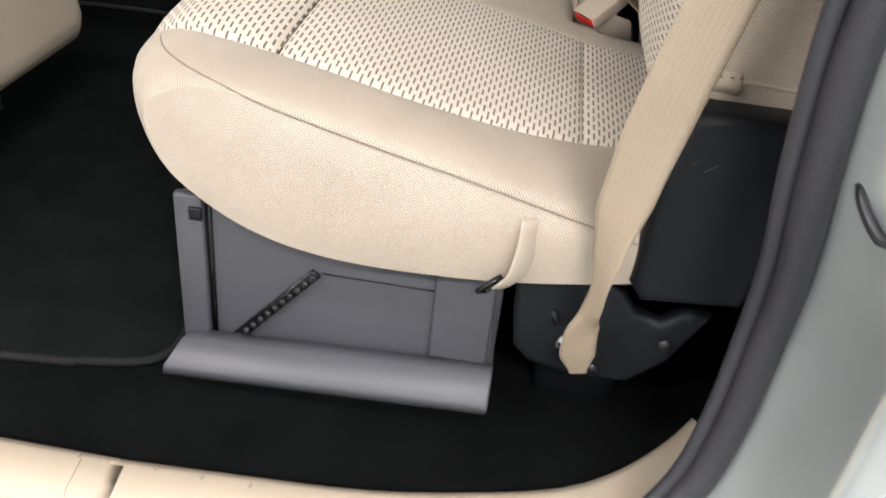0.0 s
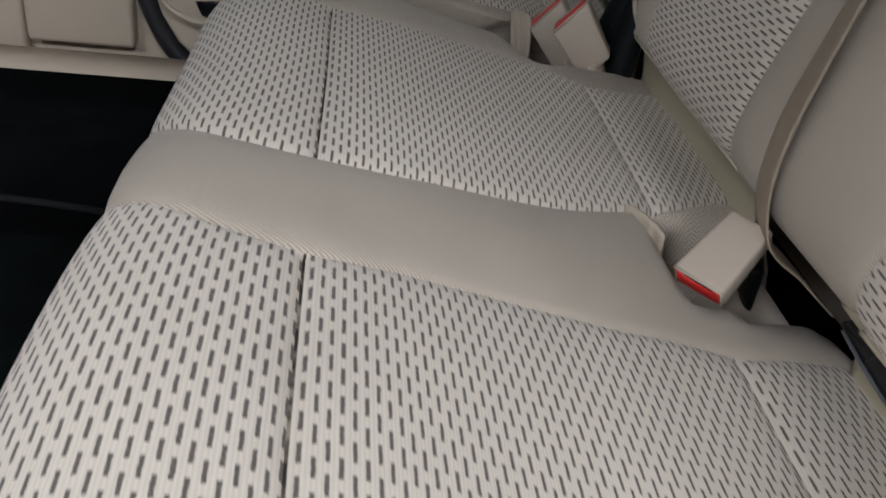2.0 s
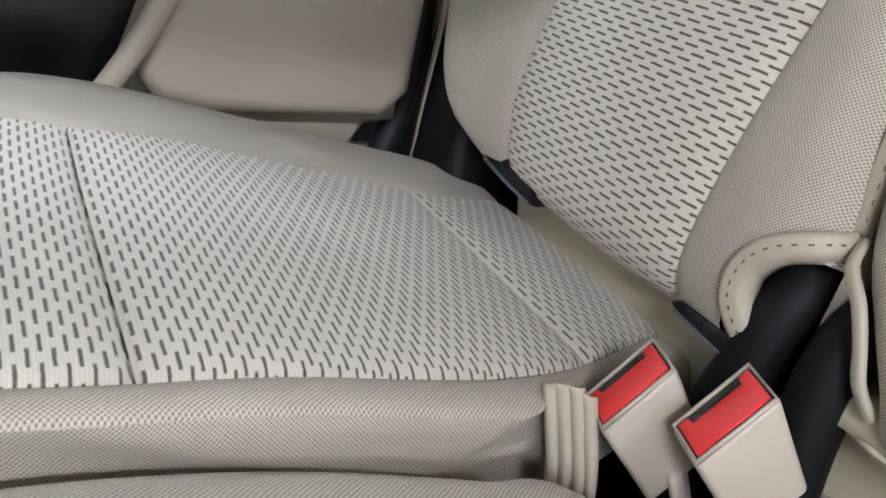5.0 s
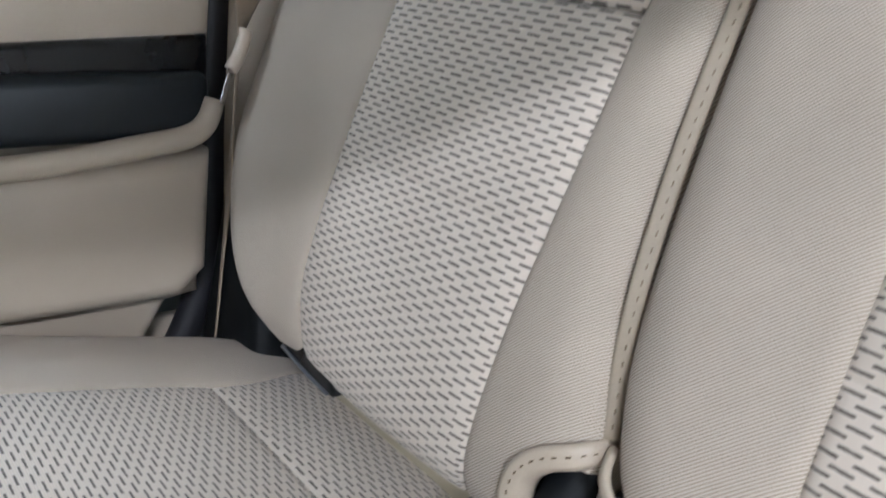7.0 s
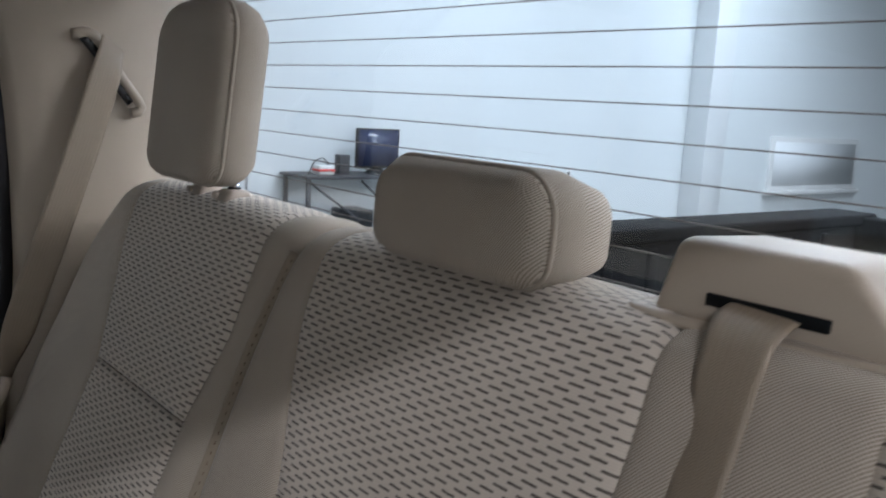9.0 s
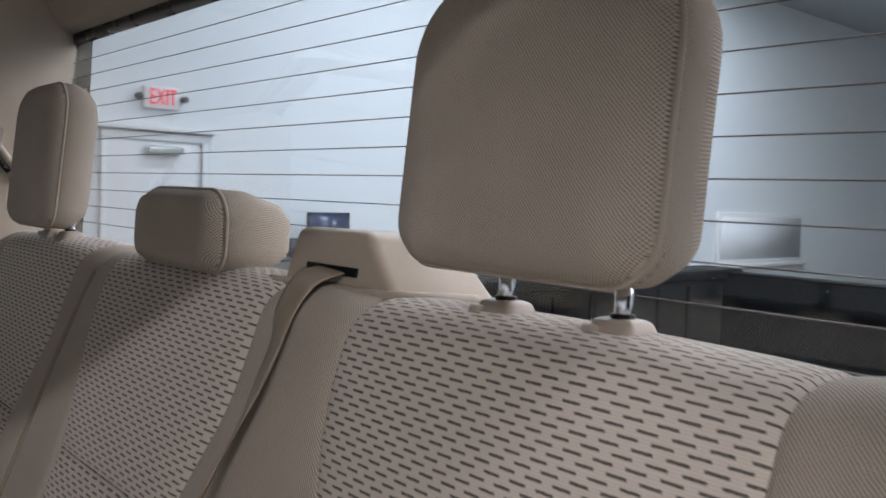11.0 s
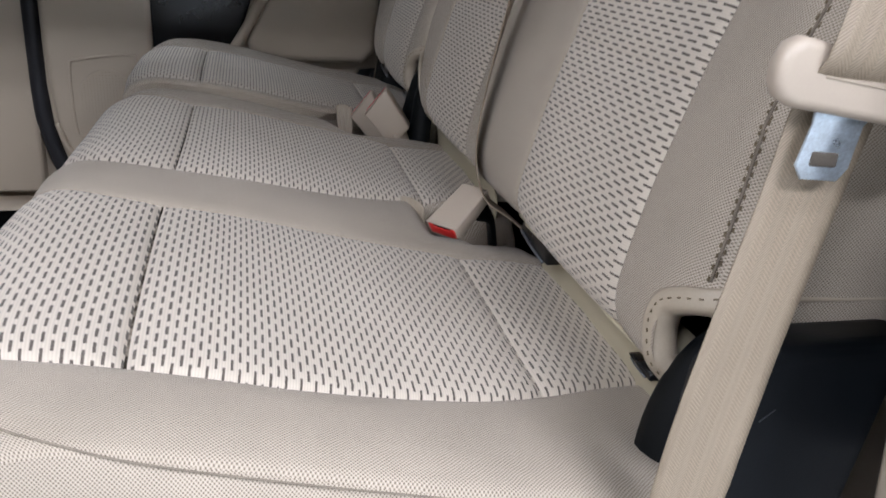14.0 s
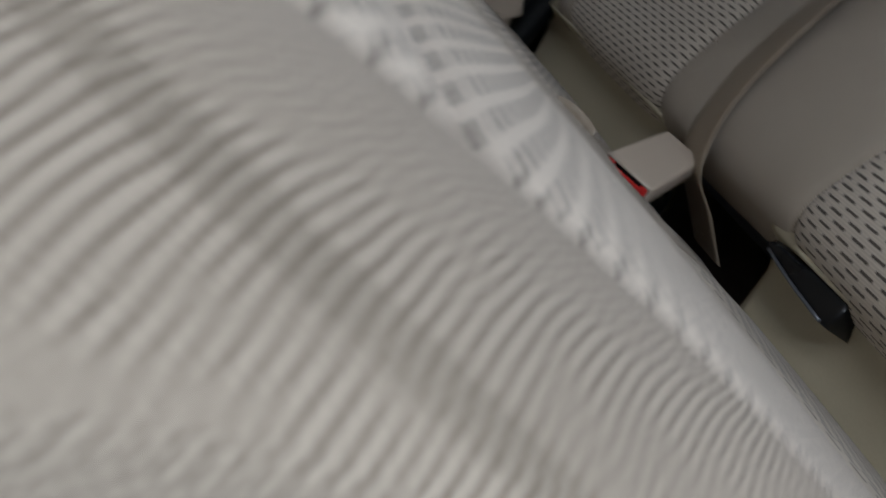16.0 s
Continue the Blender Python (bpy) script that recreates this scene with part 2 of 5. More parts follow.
def put(name, me, material, parent=None, label="", smooth=True):
    """Links a mesh as one object, under a thing or part if one is given; vertices are in world metres."""
    me.transform(PLACE[0])
    for p in me.polygons:
        p.use_smooth = smooth
    me.materials.append(material)
    ob = new(name, me)
    if parent is not None:
        ob.parent = parent
        at = parent.location if parent.parent is None else parent.location + parent.parent.location
        me.transform(Matrix.Translation(-at))
    if label:
        tagged(ob, label)
    return ob


def part(name, bm, material, parent=None, label="", smooth=True):
    me = bpy.data.meshes.new(name)
    bm.to_mesh(me)
    bm.free()
    return put(name, me, material, parent, label, smooth)


def grid_mesh(name, rows, closed=False, uv=None):
    """A sheet from rows of points; closed joins the last row's ends."""
    m = len(rows[0])
    verts = [tuple(p) for r in rows for p in r]
    faces = []
    for i in range(len(rows) - 1):
        for j in range(m if closed else m - 1):
            k = (j + 1) % m
            faces.append((i * m + j, i * m + k, (i + 1) * m + k, (i + 1) * m + j))
    me = bpy.data.meshes.new(name)
    me.from_pydata(verts, [], faces)
    if uv:
        flat = [c for r in uv for c in r]
        layer = me.uv_layers.new(name="UVMap")
        for loop in me.loops:
            layer.data[loop.index].uv = flat[loop.vertex_index]
    return me


def box(lo, hi, bevel=0.004, seg=2, turn=None):
    bm = bmesh.new()
    size = [b - a for a, b in zip(lo, hi)]
    mid = Vector([(a + b) / 2 for a, b in zip(lo, hi)])
    bmesh.ops.create_cube(bm, size=1.0, matrix=Matrix.Diagonal((*size, 1)))
    if bevel:
        bmesh.ops.bevel(bm, geom=bm.edges[:], offset=min(bevel, min(size) * 0.45), segments=seg, affect="EDGES", profile=0.5)
    m = Matrix.Translation(mid)
    if turn is not None:
        m = m @ turn
    bmesh.ops.transform(bm, matrix=m, verts=bm.verts)
    return bm


def frustum(lo, hi, top_lo, top_hi, z0, z1, bevel=0.01, seg=3):
    """A block whose top rectangle differs from its bottom one (x, y pairs)."""
    bm = bmesh.new()
    v = [bm.verts.new((x, y, z)) for z, a, b in ((z0, lo, hi), (z1, top_lo, top_hi))
         for x, y in ((a[0], a[1]), (b[0], a[1]), (b[0], b[1]), (a[0], b[1]))]
    for f in ((0, 3, 2, 1), (4, 5, 6, 7), (0, 1, 5, 4), (1, 2, 6, 5), (2, 3, 7, 6), (3, 0, 4, 7)):
        bm.faces.new([v[i] for i in f])
    bmesh.ops.bevel(bm, geom=bm.edges[:], offset=bevel, segments=seg, affect="EDGES", profile=0.5)
    return bm


def prism(points, axis, a, b, bevel=0.004, seg=2):
    """A flat outline (pairs) pulled along one axis from a to b."""
    bm = bmesh.new()

    def at(p, c):
        return {"x": (c, p[0], p[1]), "y": (p[0], c, p[1]), "z": (p[0], p[1], c)}[axis]
    low = [bm.verts.new(at(p, a)) for p in points]
    top = [bm.verts.new(at(p, b)) for p in points]
    n = len(points)
    bm.faces.new(low)
    bm.faces.new(top[::-1])
    for i in range(n):
        bm.faces.new((low[i], top[i], top[(i + 1) % n], low[(i + 1) % n]))
    bmesh.ops.recalc_face_normals(bm, faces=bm.faces)
    if bevel:
        rim = [e for e in bm.edges if all(abs(abs(f.normal["xyz".index(axis)]) - 1) > 0.01 for f in e.link_faces) is False]
        bmesh.ops.bevel(bm, geom=rim, offset=bevel, segments=seg, affect="EDGES", profile=0.5)
    return bm


def spline(points, step=0.01, closed=False):
    """Points along a Catmull-Rom curve through the given ones, at about even steps."""
    P = [Vector(p) for p in points]
    n = len(P)
    out = []
    for i in range(n if closed else n - 1):
        if closed:
            a, b, c, d = P[i - 1], P[i], P[(i + 1) % n], P[(i + 2) % n]
        else:
            b, c = P[i], P[i + 1]
            a = P[i - 1] if i else b * 2 - c
            d = P[i + 2] if i + 2 < n else c * 2 - b
        k = max(1, int(math.ceil((c - b).length / step)))
        for j in range(k):
            t = j / k
            out.append(0.5 * ((2 * b) + (c - a) * t + (2 * a - 5 * b + 4 * c - d) * t * t + (3 * b - a - 3 * c + d) * t ** 3))
    if not closed:
        out.append(P[-1])
    return out


def tube(points, radius, seg=8, closed=False, flat=1.0, smooth_step=0.01):
    """A round cord swept along a curve; flat squeezes it."""
    pts = spline(points, smooth_step, closed)
    n = len(pts)
    rows = []
    side = None
    for i, p in enumerate(pts):
        q = pts[(i + 1) % n] if closed or i + 1 < n else p
        o = pts[i - 1] if closed or i else p
        way = (q - o).normalized()
        if side is None:
            side = way.orthogonal().normalized()
        side = (side - way * side.dot(way)).normalized()
        up = way.cross(side)
        rows.append([p + side * math.cos(a) * radius + up * math.sin(a) * radius * flat
                     for a in [2 * math.pi * k / seg for k in range(seg)]])
    if closed:
        rows.append(rows[0])
    bm = bmesh.new()
    me = grid_mesh("tube", rows, True)
    bm.from_mesh(me)
    bpy.data.meshes.remove(me)
    bmesh.ops.remove_doubles(bm, verts=bm.verts, dist=1e-5)
    if not closed:
        bmesh.ops.holes_fill(bm, edges=[e for e in bm.edges if e.is_boundary], sides=0)
    bmesh.ops.recalc_face_normals(bm, faces=bm.faces)
    return bm


def cylinder(a, b, r, r2=None, seg=16):
    a, b = Vector(a), Vector(b)
    bm = bmesh.new()
    m = Matrix.Translation((a + b) / 2) @ (b - a).to_track_quat("Z", "Y").to_matrix().to_4x4()
    bmesh.ops.create_cone(bm, cap_ends=True, segments=seg, radius1=r, radius2=r if r2 is None else r2, depth=(b - a).length, matrix=m)
    return bm


def strap(name, rows, material, parent, thick=0.0012, label="", step=0.008):
    """Webbing from rows of (centre, half-width vector): two skins and rolled edges."""
    cs = spline([r[0] for r in rows], step)
    keys, total = [0.0], 0.0
    for p, q in zip(rows, rows[1:]):
        total += (Vector(q[0]) - Vector(p[0])).length
        keys.append(total)
    run = [0.0]
    for p, q in zip(cs, cs[1:]):
        run.append(run[-1] + (q - p).length)
    grid, uvs = [], []
    for i, c in enumerate(cs):
        s = run[i] / run[-1] * keys[-1]
        j = max(k for k in range(len(keys)) if keys[k] <= s + 1e-9)
        j = min(j, len(rows) - 2)
        f = (s - keys[j]) / max(1e-9, keys[j + 1] - keys[j])
        f = f * f * (3 - 2 * f)
        w = Vector(rows[j][1]).lerp(Vector(rows[j + 1][1]), f)
        way = (cs[min(i + 1, len(cs) - 1)] - cs[max(i - 1, 0)]).normalized()
        nrm = way.cross(w).normalized() * thick
        sag = 0.0012 * noise.noise(c * 14)
        ring, ruv = [], []
        for k in range(9):
            q = -1 + k / 4
            ring.append(c + w * q + nrm * (1 - 0.6 * q ** 8) + nrm.normalized() * sag * q)
            ruv.append((q * 0.0235, run[i]))
        for k in range(8, -1, -1):
            q = -1 + k / 4
            ring.append(c + w * q - nrm * (1 - 0.6 * q ** 8) + nrm.normalized() * sag * q)
            ruv.append((q * 0.0235, run[i]))
        grid.append(ring)
        uvs.append(ruv)
    me = grid_mesh(name, grid, True, uvs)
    return put(name, me, material, parent, label)


def lerp_table(table, v):
    """A smooth curve through the table's points."""
    if v <= table[0][0]:
        return table[0][1]
    for k, ((a, p), (b, q)) in enumerate(zip(table, table[1:])):
        if v <= b:
            m = (q - p) / (b - a)
            m0 = m if k == 0 else (m + (p - table[k - 1][1]) / (a - table[k - 1][0])) / 2
            m1 = m if k + 2 == len(table) else (m + (table[k + 2][1] - q) / (table[k + 2][0] - b)) / 2
            f, w = (v - a) / (b - a), b - a
            return p * (1 + 2 * f) * (1 - f) ** 2 + q * f * f * (3 - 2 * f) + w * m0 * f * (1 - f) ** 2 - w * m1 * f * f * (1 - f)
    return table[-1][1]


def padded(outline, tags, breaks, roll, regions, move=None, skip=None, step=0.011, puff=0.004, groove=0.004, ystep=0.012, seamed=(1, 3), deep=(0.007, 0.004), dark=0.0):
    """An upholstered body: a closed outline in the x-z plane, carried across y between the break lines.

    outline: control points (x, z), going round; tags: indices of those on which a cross seam lies.
    breaks: functions of (x, z) giving y, from one side to the other. roll: (reach, drop) of the rounded sides.
    regions(strip, arc, x, z): the name of the cloth for a patch. Returns name -> mesh, with UVs in metres.
    """
    dense, at_tag = [], {}
    n = len(outline)
    pts = [Vector((p[0], 0, p[1])) for p in outline]
    for i in range(n):
        a, b, c, d = pts[i - 1], pts[i], pts[(i + 1) % n], pts[(i + 2) % n]
        if i in tags:
            at_tag[i] = len(dense)
        k = max(4, int((c - b).length / 0.0015))
        for j in range(k):
            t = j / k
            dense.append(0.5 * ((2 * b) + (c - a) * t + (2 * a - 5 * b + 4 * c - d) * t * t + (3 * b - a - 3 * c + d) * t ** 3))
    run = [0.0]
    for i in range(len(dense)):
        run.append(run[-1] + (dense[(i + 1) % len(dense)] - dense[i]).length)
    total = run[-1]
    tag_arc = [run[at_tag[i]] for i in tags]
    marks = sorted({round(t + o, 5) for t in tag_arc for o in (-0.008, -0.003, -(dark or 0.001), dark or 0.001, 0.003, 0.008)})
    cuts = list(marks)
    for k in range(int(total / step)):
        v = k * step
        if all(abs(v - m) > 0.006 for m in marks):
            cuts.append(v)
    cuts.sort()
    ring = []
    j = 0
    for v in cuts:
        while j + 1 < len(dense) and run[j + 1] <= v:
            j += 1
        q = dense[(j + 1) % len(dense)]
        f = (v - run[j]) / max(1e-9, run[j + 1] - run[j])
        p = dense[j].lerp(q, f)
        way = (dense[(j + 2) % len(dense)] - dense[j - 2]).normalized()
        ring.append((v, p, Vector((-way.z, 0, way.x))))
    area = sum(a[1].x * b[1].z - b[1].x * a[1].z for a, b in zip(ring, ring[1:] + ring[:1]))
    sign = -1.0 if area > 0 else 1.0
    cols = []
    for s in range(len(breaks) - 1):
        w = abs(breaks[s + 1](0.3, 0.6) - breaks[s](0.3, 0.6))
        inner = [o for o in (0.003, 0.008) if o < w / 3]
        fr = {0.0}
        for o in inner:
            fr |= {o / w, 1 - o / w}
        k = max(2, int(w / ystep))
        fr |= {i / k for i in range(1, k) if i / k * w > 0.013 and (1 - i / k) * w > 0.013}
        cols += [(s, f) for f in sorted(fr)]
    cols.append((len(breaks) - 2, 1.0))
    grid, uvs = [], []
    a, b = roll[:2]
    face = Vector(roll[2])
    a2, b2 = roll[3:5] if len(roll) > 3 else (a, b)
    for v, p, nrm in ring:
        nrm = nrm * sign
        ys = [f(p.x, p.z) for f in breaks]
        line, luv = [], []
        for s, f in cols:
            y = ys[s] + (ys[s + 1] - ys[s]) * f
            off = 0.0
            for d, reach, drop in ((y - ys[0], a, b), (ys[-1] - y, a2, b2)):
                if d < reach:
                    off += drop * (1 - math.sqrt(max(0.0, 1 - ((reach - d) / reach) ** 2))) * (0.3 + 0.7 * max(0.0, nrm.dot(face)))
            near = min(abs(v - t) for t in tag_arc) if s in seamed else 1.0
            first = min(abs(v - t) for t in tag_arc[:1]) if s in seamed else 1.0
            cross = min(abs(y - e) for e in ys[1:-1]) if len(ys) > 2 else 1.0
            push = -groove * math.exp(-cross / 0.004) - deep[0] * math.exp(-first / 0.0035) - deep[1] * math.exp(-near / 0.004) + puff * (1 - math.exp(-min(near, cross) / 0.05))
            push += 0.0015 * noise.noise(Vector((p.x * 9, y * 9, p.z * 9)))
            q = Vector((p.x, y, p.z)) + nrm * (push - off)
            if move:
                q = move(q, nrm)
            line.append(q)
            luv.append((y, v))
        grid.append(line)
        uvs.append(luv)
    grid.append(grid[0])
    uvs.append([(u, total) for u, _ in uvs[0]])
    m = len(cols)
    flat = [p for r in grid[:-1] for p in r]
    count = len(flat)
    out = {}
    for i in range(len(ring)):
        for j in range(m - 1):
            x, z = ring[i][1].x, ring[i][1].z
            if skip and skip(grid[i][j], ring[i][0]):
                continue
            key = regions(cols[j][0], ring[i][0], x, z, grid[i][j].y)
            # strip along the first cross seam takes the painted fold shade
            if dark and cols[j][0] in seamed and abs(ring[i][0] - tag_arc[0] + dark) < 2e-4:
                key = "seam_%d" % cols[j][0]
            i2 = (i + 1) % len(ring)
            face = (i * m + j, i * m + j + 1, i2 * m + j + 1, i2 * m + j)
            uv = (uvs[i][j], uvs[i][j + 1], uvs[i + 1][j + 1], uvs[i + 1][j])
            out.setdefault(key, []).append((face, uv))
    for j, name, way in ((0, "side_a", -1), (m - 1, "side_b", 1)):
        mid = sum((grid[i][j] for i in range(len(ring))), Vector()) / len(ring)
        rims = [[i * m + j for i in range(len(ring))]]
        for f in (0.82, 0.6, 0.35):
            start = len(flat)
            for i in range(len(ring)):
                p = mid.lerp(grid[i][j], f)
                flat.append(p + Vector((0, way * 0.010 * (1 - f * f), 0)))
            rims.append(list(range(start, start + len(ring))))
        flat.append(mid + Vector((0, way * 0.010, 0)))
        tip = len(flat) - 1
        for i in range(len(ring)):
            i2 = (i + 1) % len(ring)
            if skip and skip((grid[i][j] + mid) / 2, ring[i][0]):
                continue
            for ra, rb in zip(rims, rims[1:]):
                f = (ra[i], ra[i2], rb[i2], rb[i])
                out.setdefault(name, []).append((f, tuple((flat[v].x, flat[v].z) for v in f)))
            f = (rims[-1][i], rims[-1][i2], tip)
            out.setdefault(name, []).append((f, tuple((flat[v].x, flat[v].z) for v in f)))
    meshes = {}
    for key, faces in out.items():
        used = sorted({v for f, _ in faces for v in f})
        at = {v: k for k, v in enumerate(used)}
        me = bpy.data.meshes.new(key)
        me.from_pydata([flat[v] for v in used], [], [[at[v] for v in f] for f, _ in faces])
        layer = me.uv_layers.new(name="UVMap")
        k = 0
        for _, uv in faces:
            for c in uv:
                layer.data[k].uv = c
                k += 1
        meshes[key] = me
    return meshes


# ---- the workshop round the truck ----
WALL_Y, GROUND = 7.9, -0.60


def room():
    part("floor", box((-9, -9, GROUND - 0.1), (22, WALL_Y, GROUND), 0), M_FLOOR)
    tagged(bpy.data.objects["floor"], "grey sealed concrete workshop floor", "floor", kind="structure")
    ceil = part("ceiling", box((-9, -9, 4.6), (22, WALL_Y, 4.8), 0), M_WALL)
    tagged(ceil, "white painted workshop ceiling", "ceiling", kind="structure")
    for name, lo, hi in (("wall_east", (-9.2, WALL_Y, GROUND), (22.2, WALL_Y + 0.2, 4.8)),
                         ("wall_west", (-9.2, -9.2, GROUND), (22.2, -9, 4.8)),
                         ("wall_south", (22, -9, GROUND), (22.2, WALL_Y, 4.8)),
                         ("wall_north", (-9.2, -9, GROUND), (-9, WALL_Y, 4.8))):
        tagged(part(name, box(lo, hi, 0), M_WALL, smooth=False), "white painted workshop wall", "wall", kind="structure")


room()

# ceiling strips: fixtures with area lamps right under them
M_STRIPGLOW = glow("strip_diffuser", (1, 0.98, 0.95, 1), 6.0)
for y, row in ((-4.95, (325, 360, 215, 85)), (-2.2, (110, 90, 70, 80)), (3.0, (24, 23, 102, 120)), (5.8, (9, 9, 100, 125))):
    for x, watts in zip((-3.5, 1.8, 6.2, 11.5), row):
        fix = empty("ceiling_light", (x, y, 4.5))
        part("housing", box((x - 1.25, y - 0.16, 4.5), (x + 1.25, y + 0.16, 4.6), 0.01), M_WHITEPLASTIC, fix)
        part("diffuser", box((x - 1.2, y - 0.13, 4.485), (x + 1.2, y + 0.13, 4.5), 0.003), M_STRIPGLOW, fix)
        tagged(fix, "long white ceiling strip light, switched on", "ceiling light", "workshop ceiling lights")
        lamp = bpy.data.lights.new("strip_lamp", "AREA")
        lamp.shape, lamp.size, lamp.size_y, lamp.energy, lamp.color = "RECTANGLE", 2.4, 0.26, watts, (1, 0.98, 0.95) if y < 0 else (0.86, 0.955, 1.0)
        ob = new("strip_lamp", lamp)
        ob.matrix_world = look((x, y, 4.47), (x, y, 0))

PLACE[0] = CAB


# ---- rear bench: cushions ----
def smooth(a, b, v):
    f = min(1.0, max(0.0, (v - a) / (b - a)))
    return f * f * (3 - 2 * f)


CUSHION = [(0.56, 0.286), (0.47, 0.262), (0.386, 0.250), (0.28, 0.243), (0.20, 0.248), (0.12, 0.267), (0.065, 0.295),
           (0.036, 0.325), (0.023, 0.362), (0.029, 0.392), (0.062, 0.411), (0.10, 0.4125), (0.147, 0.4065), (0.22, 0.393),
           (0.30, 0.374), (0.38, 0.356), (0.447, 0.343), (0.50, 0.334), (0.553, 0.321), (0.572, 0.303)]
BACK = [(0.60, 0.362), (0.55, 0.374), (0.513, 0.390), (0.500, 0.414), (0.504, 0.452), (0.523, 0.52), (0.546, 0.585), (0.572, 0.65),
        (0.604, 0.738), (0.636, 0.835), (0.661, 0.91), (0.675, 0.942), (0.70, 0.958), (0.735, 0.961), (0.768, 0.955), (0.786, 0.935),
        (0.783, 0.88), (0.73, 0.68), (0.68, 0.50), (0.645, 0.38)]
SIT, LEAN = (0, 0, 1), (-0.9, 0, 0.3)


FRONT = [(-0.04, -0.030), (0.0, -0.006), (0.04, 0.012), (0.09, 0.024), (0.16, 0.031), (0.36, 0.034), (0.50, 0.028), (0.70, 0.016), (0.92, 0.010), (0.98, 0.0), (1.05, 0.0), (1.2, 0.006), (1.4, 0.004), (1.6, -0.02)]


def bowed(q, nrm):
    """The front edge bows forward between the cushion's ends."""
    return q - Vector((lerp_table(FRONT, q.y) * (1 - smooth(0.05, 0.20, q.x)), 0, 0))


def cushion_well(q, nrm):
    """The bowed front, and the hollow in which the middle buckle lies."""
    if q.z > 0.29:
        s = smooth(0.425, 0.447, q.x) * smooth(0.452, 0.474, q.y) * (1 - smooth(0.575, 0.61, q.y))
        q = q - Vector((0, 0, 0.075 * s))
    return bowed(q, nrm)


def corner(q, y1, z1, r=0.024):
    """Inside the rounded cutout under a backrest's corner."""
    if q.y > y1 or q.z > z1 or q.x > 0.60:
        return False
    dy, dz = max(0.0, q.y - y1 + r), max(0.0, q.z - z1 + r)
    return dy * dy + dz * dz < r * r


def upholstered(meshes, thing, name, plain=None):
    """Lays the cloths of a padded body: the plain bolster is the part, panels and sides are its pieces."""
    plain = plain or M_CLOTH
    root = put(name, meshes.pop("bolster"), plain, thing, "plain twill cloth")
    for key, me in meshes.items():
        if "panel" in key:
            put(key[:-2], me, M_DASH, root, "cloth with staggered dark dashes")
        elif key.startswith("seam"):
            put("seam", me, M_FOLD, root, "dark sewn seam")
        elif key == "backing":
            put("backing", me, M_GREY, root, "slate grey rear shell")
        else:
            put("side_facing", me, plain, root)
    return root


def cushion_regions(panels, lift):
    def regions(strip, arc, x, z, y):
        top = x < 0.566 and (z > 0.335 + lift or z > 0.318 + lift and x > 0.4)
        return panels.get(strip, "bolster") if top else "bolster"
    return regions


def back_regions(panels):
    def regions(strip, arc, x, z, y):
        if not (x < 0.505 + 0.33 * (z - 0.4) + 0.055 or z > 0.945):
            return "backing"
        return panels.get(strip, "bolster") if z > 0.372 else "bolster"
    return regions


def band(points, facing, half, thick, step=0.008):
    """A flat folded strip swept along a curve, its broad side towards facing."""
    pts = spline(points, step)
    rows = []
    for k, p in enumerate(pts):
        way = (pts[min(k + 1, len(pts) - 1)] - pts[max(k - 1, 0)]).normalized()
        out = Vector(facing)
        out = (out - way * out.dot(way)).normalized()
        side = way.cross(out)
        puff = 1 + 0.12 * noise.noise(p * 60)
        rows.append([p + side * half * math.copysign(abs(math.cos(a)) ** 0.7, math.cos(a)) + out * thick * puff * math.copysign(abs(math.sin(a)) ** 0.7, math.sin(a))
                     for a in [2 * math.pi * i / 16 for i in range(16)]])
    bm = bmesh.new()
    me = grid_mesh("band", rows, True)
    bm.from_mesh(me)
    bpy.data.meshes.remove(me)
    bmesh.ops.holes_fill(bm, edges=[e for e in bm.edges if e.is_boundary], sides=0)
    bmesh.ops.recalc_face_normals(bm, faces=bm.faces)
    return bm


def lip(points, root, centre, label="cream stitched lip round the corner cutout"):
    """A stitched leather lip that folds inwards round a cutout's centre."""
    facing = Vector((-1.0, -0.25, 0.15))
    section = [(-0.0085, -0.001), (-0.0078, 0.0028), (-0.0045, 0.0046), (-0.0005, 0.0036), (0.0035, 0.0042), (0.0075, 0.0022), (0.0105, -0.004), (0.0118, -0.013), (0.0085, -0.013), (0.0075, -0.004), (0.0, -0.002)]
    run = spline(points, 0.0028)
    rows, line = [], []
    for k, p in enumerate(run):
        way = (run[min(k + 1, len(run) - 1)] - run[max(k - 1, 0)]).normalized()
        out = (facing - way * facing.dot(way)).normalized()
        side = way.cross(out)
        if side.dot(Vector(centre) - p) < 0:
            side = -side
        puff = 1 + 0.15 * noise.noise(p * 70)
        rows.append([p + side * a + out * b * puff for a, b in section])
        line.append(p + out * 0.0042 - side * 0.0005)
    bm = bmesh.new()
    me = grid_mesh("corner_lip", [r + r[:1] for r in rows])
    bm.from_mesh(me)
    bpy.data.meshes.remove(me)
    bmesh.ops.remove_doubles(bm, verts=bm.verts, dist=1e-6)
    bmesh.ops.holes_fill(bm, edges=[e for e in bm.edges if e.is_boundary], sides=0)
    bmesh.ops.recalc_face_normals(bm, faces=bm.faces)
    part("corner_lip", bm, M_LIP, root, label)
    for a, b in zip(line[0::3], line[1::3]):
        part("stitch", cylinder(a, b, 0.0006, None, 5), M_STITCH, root)


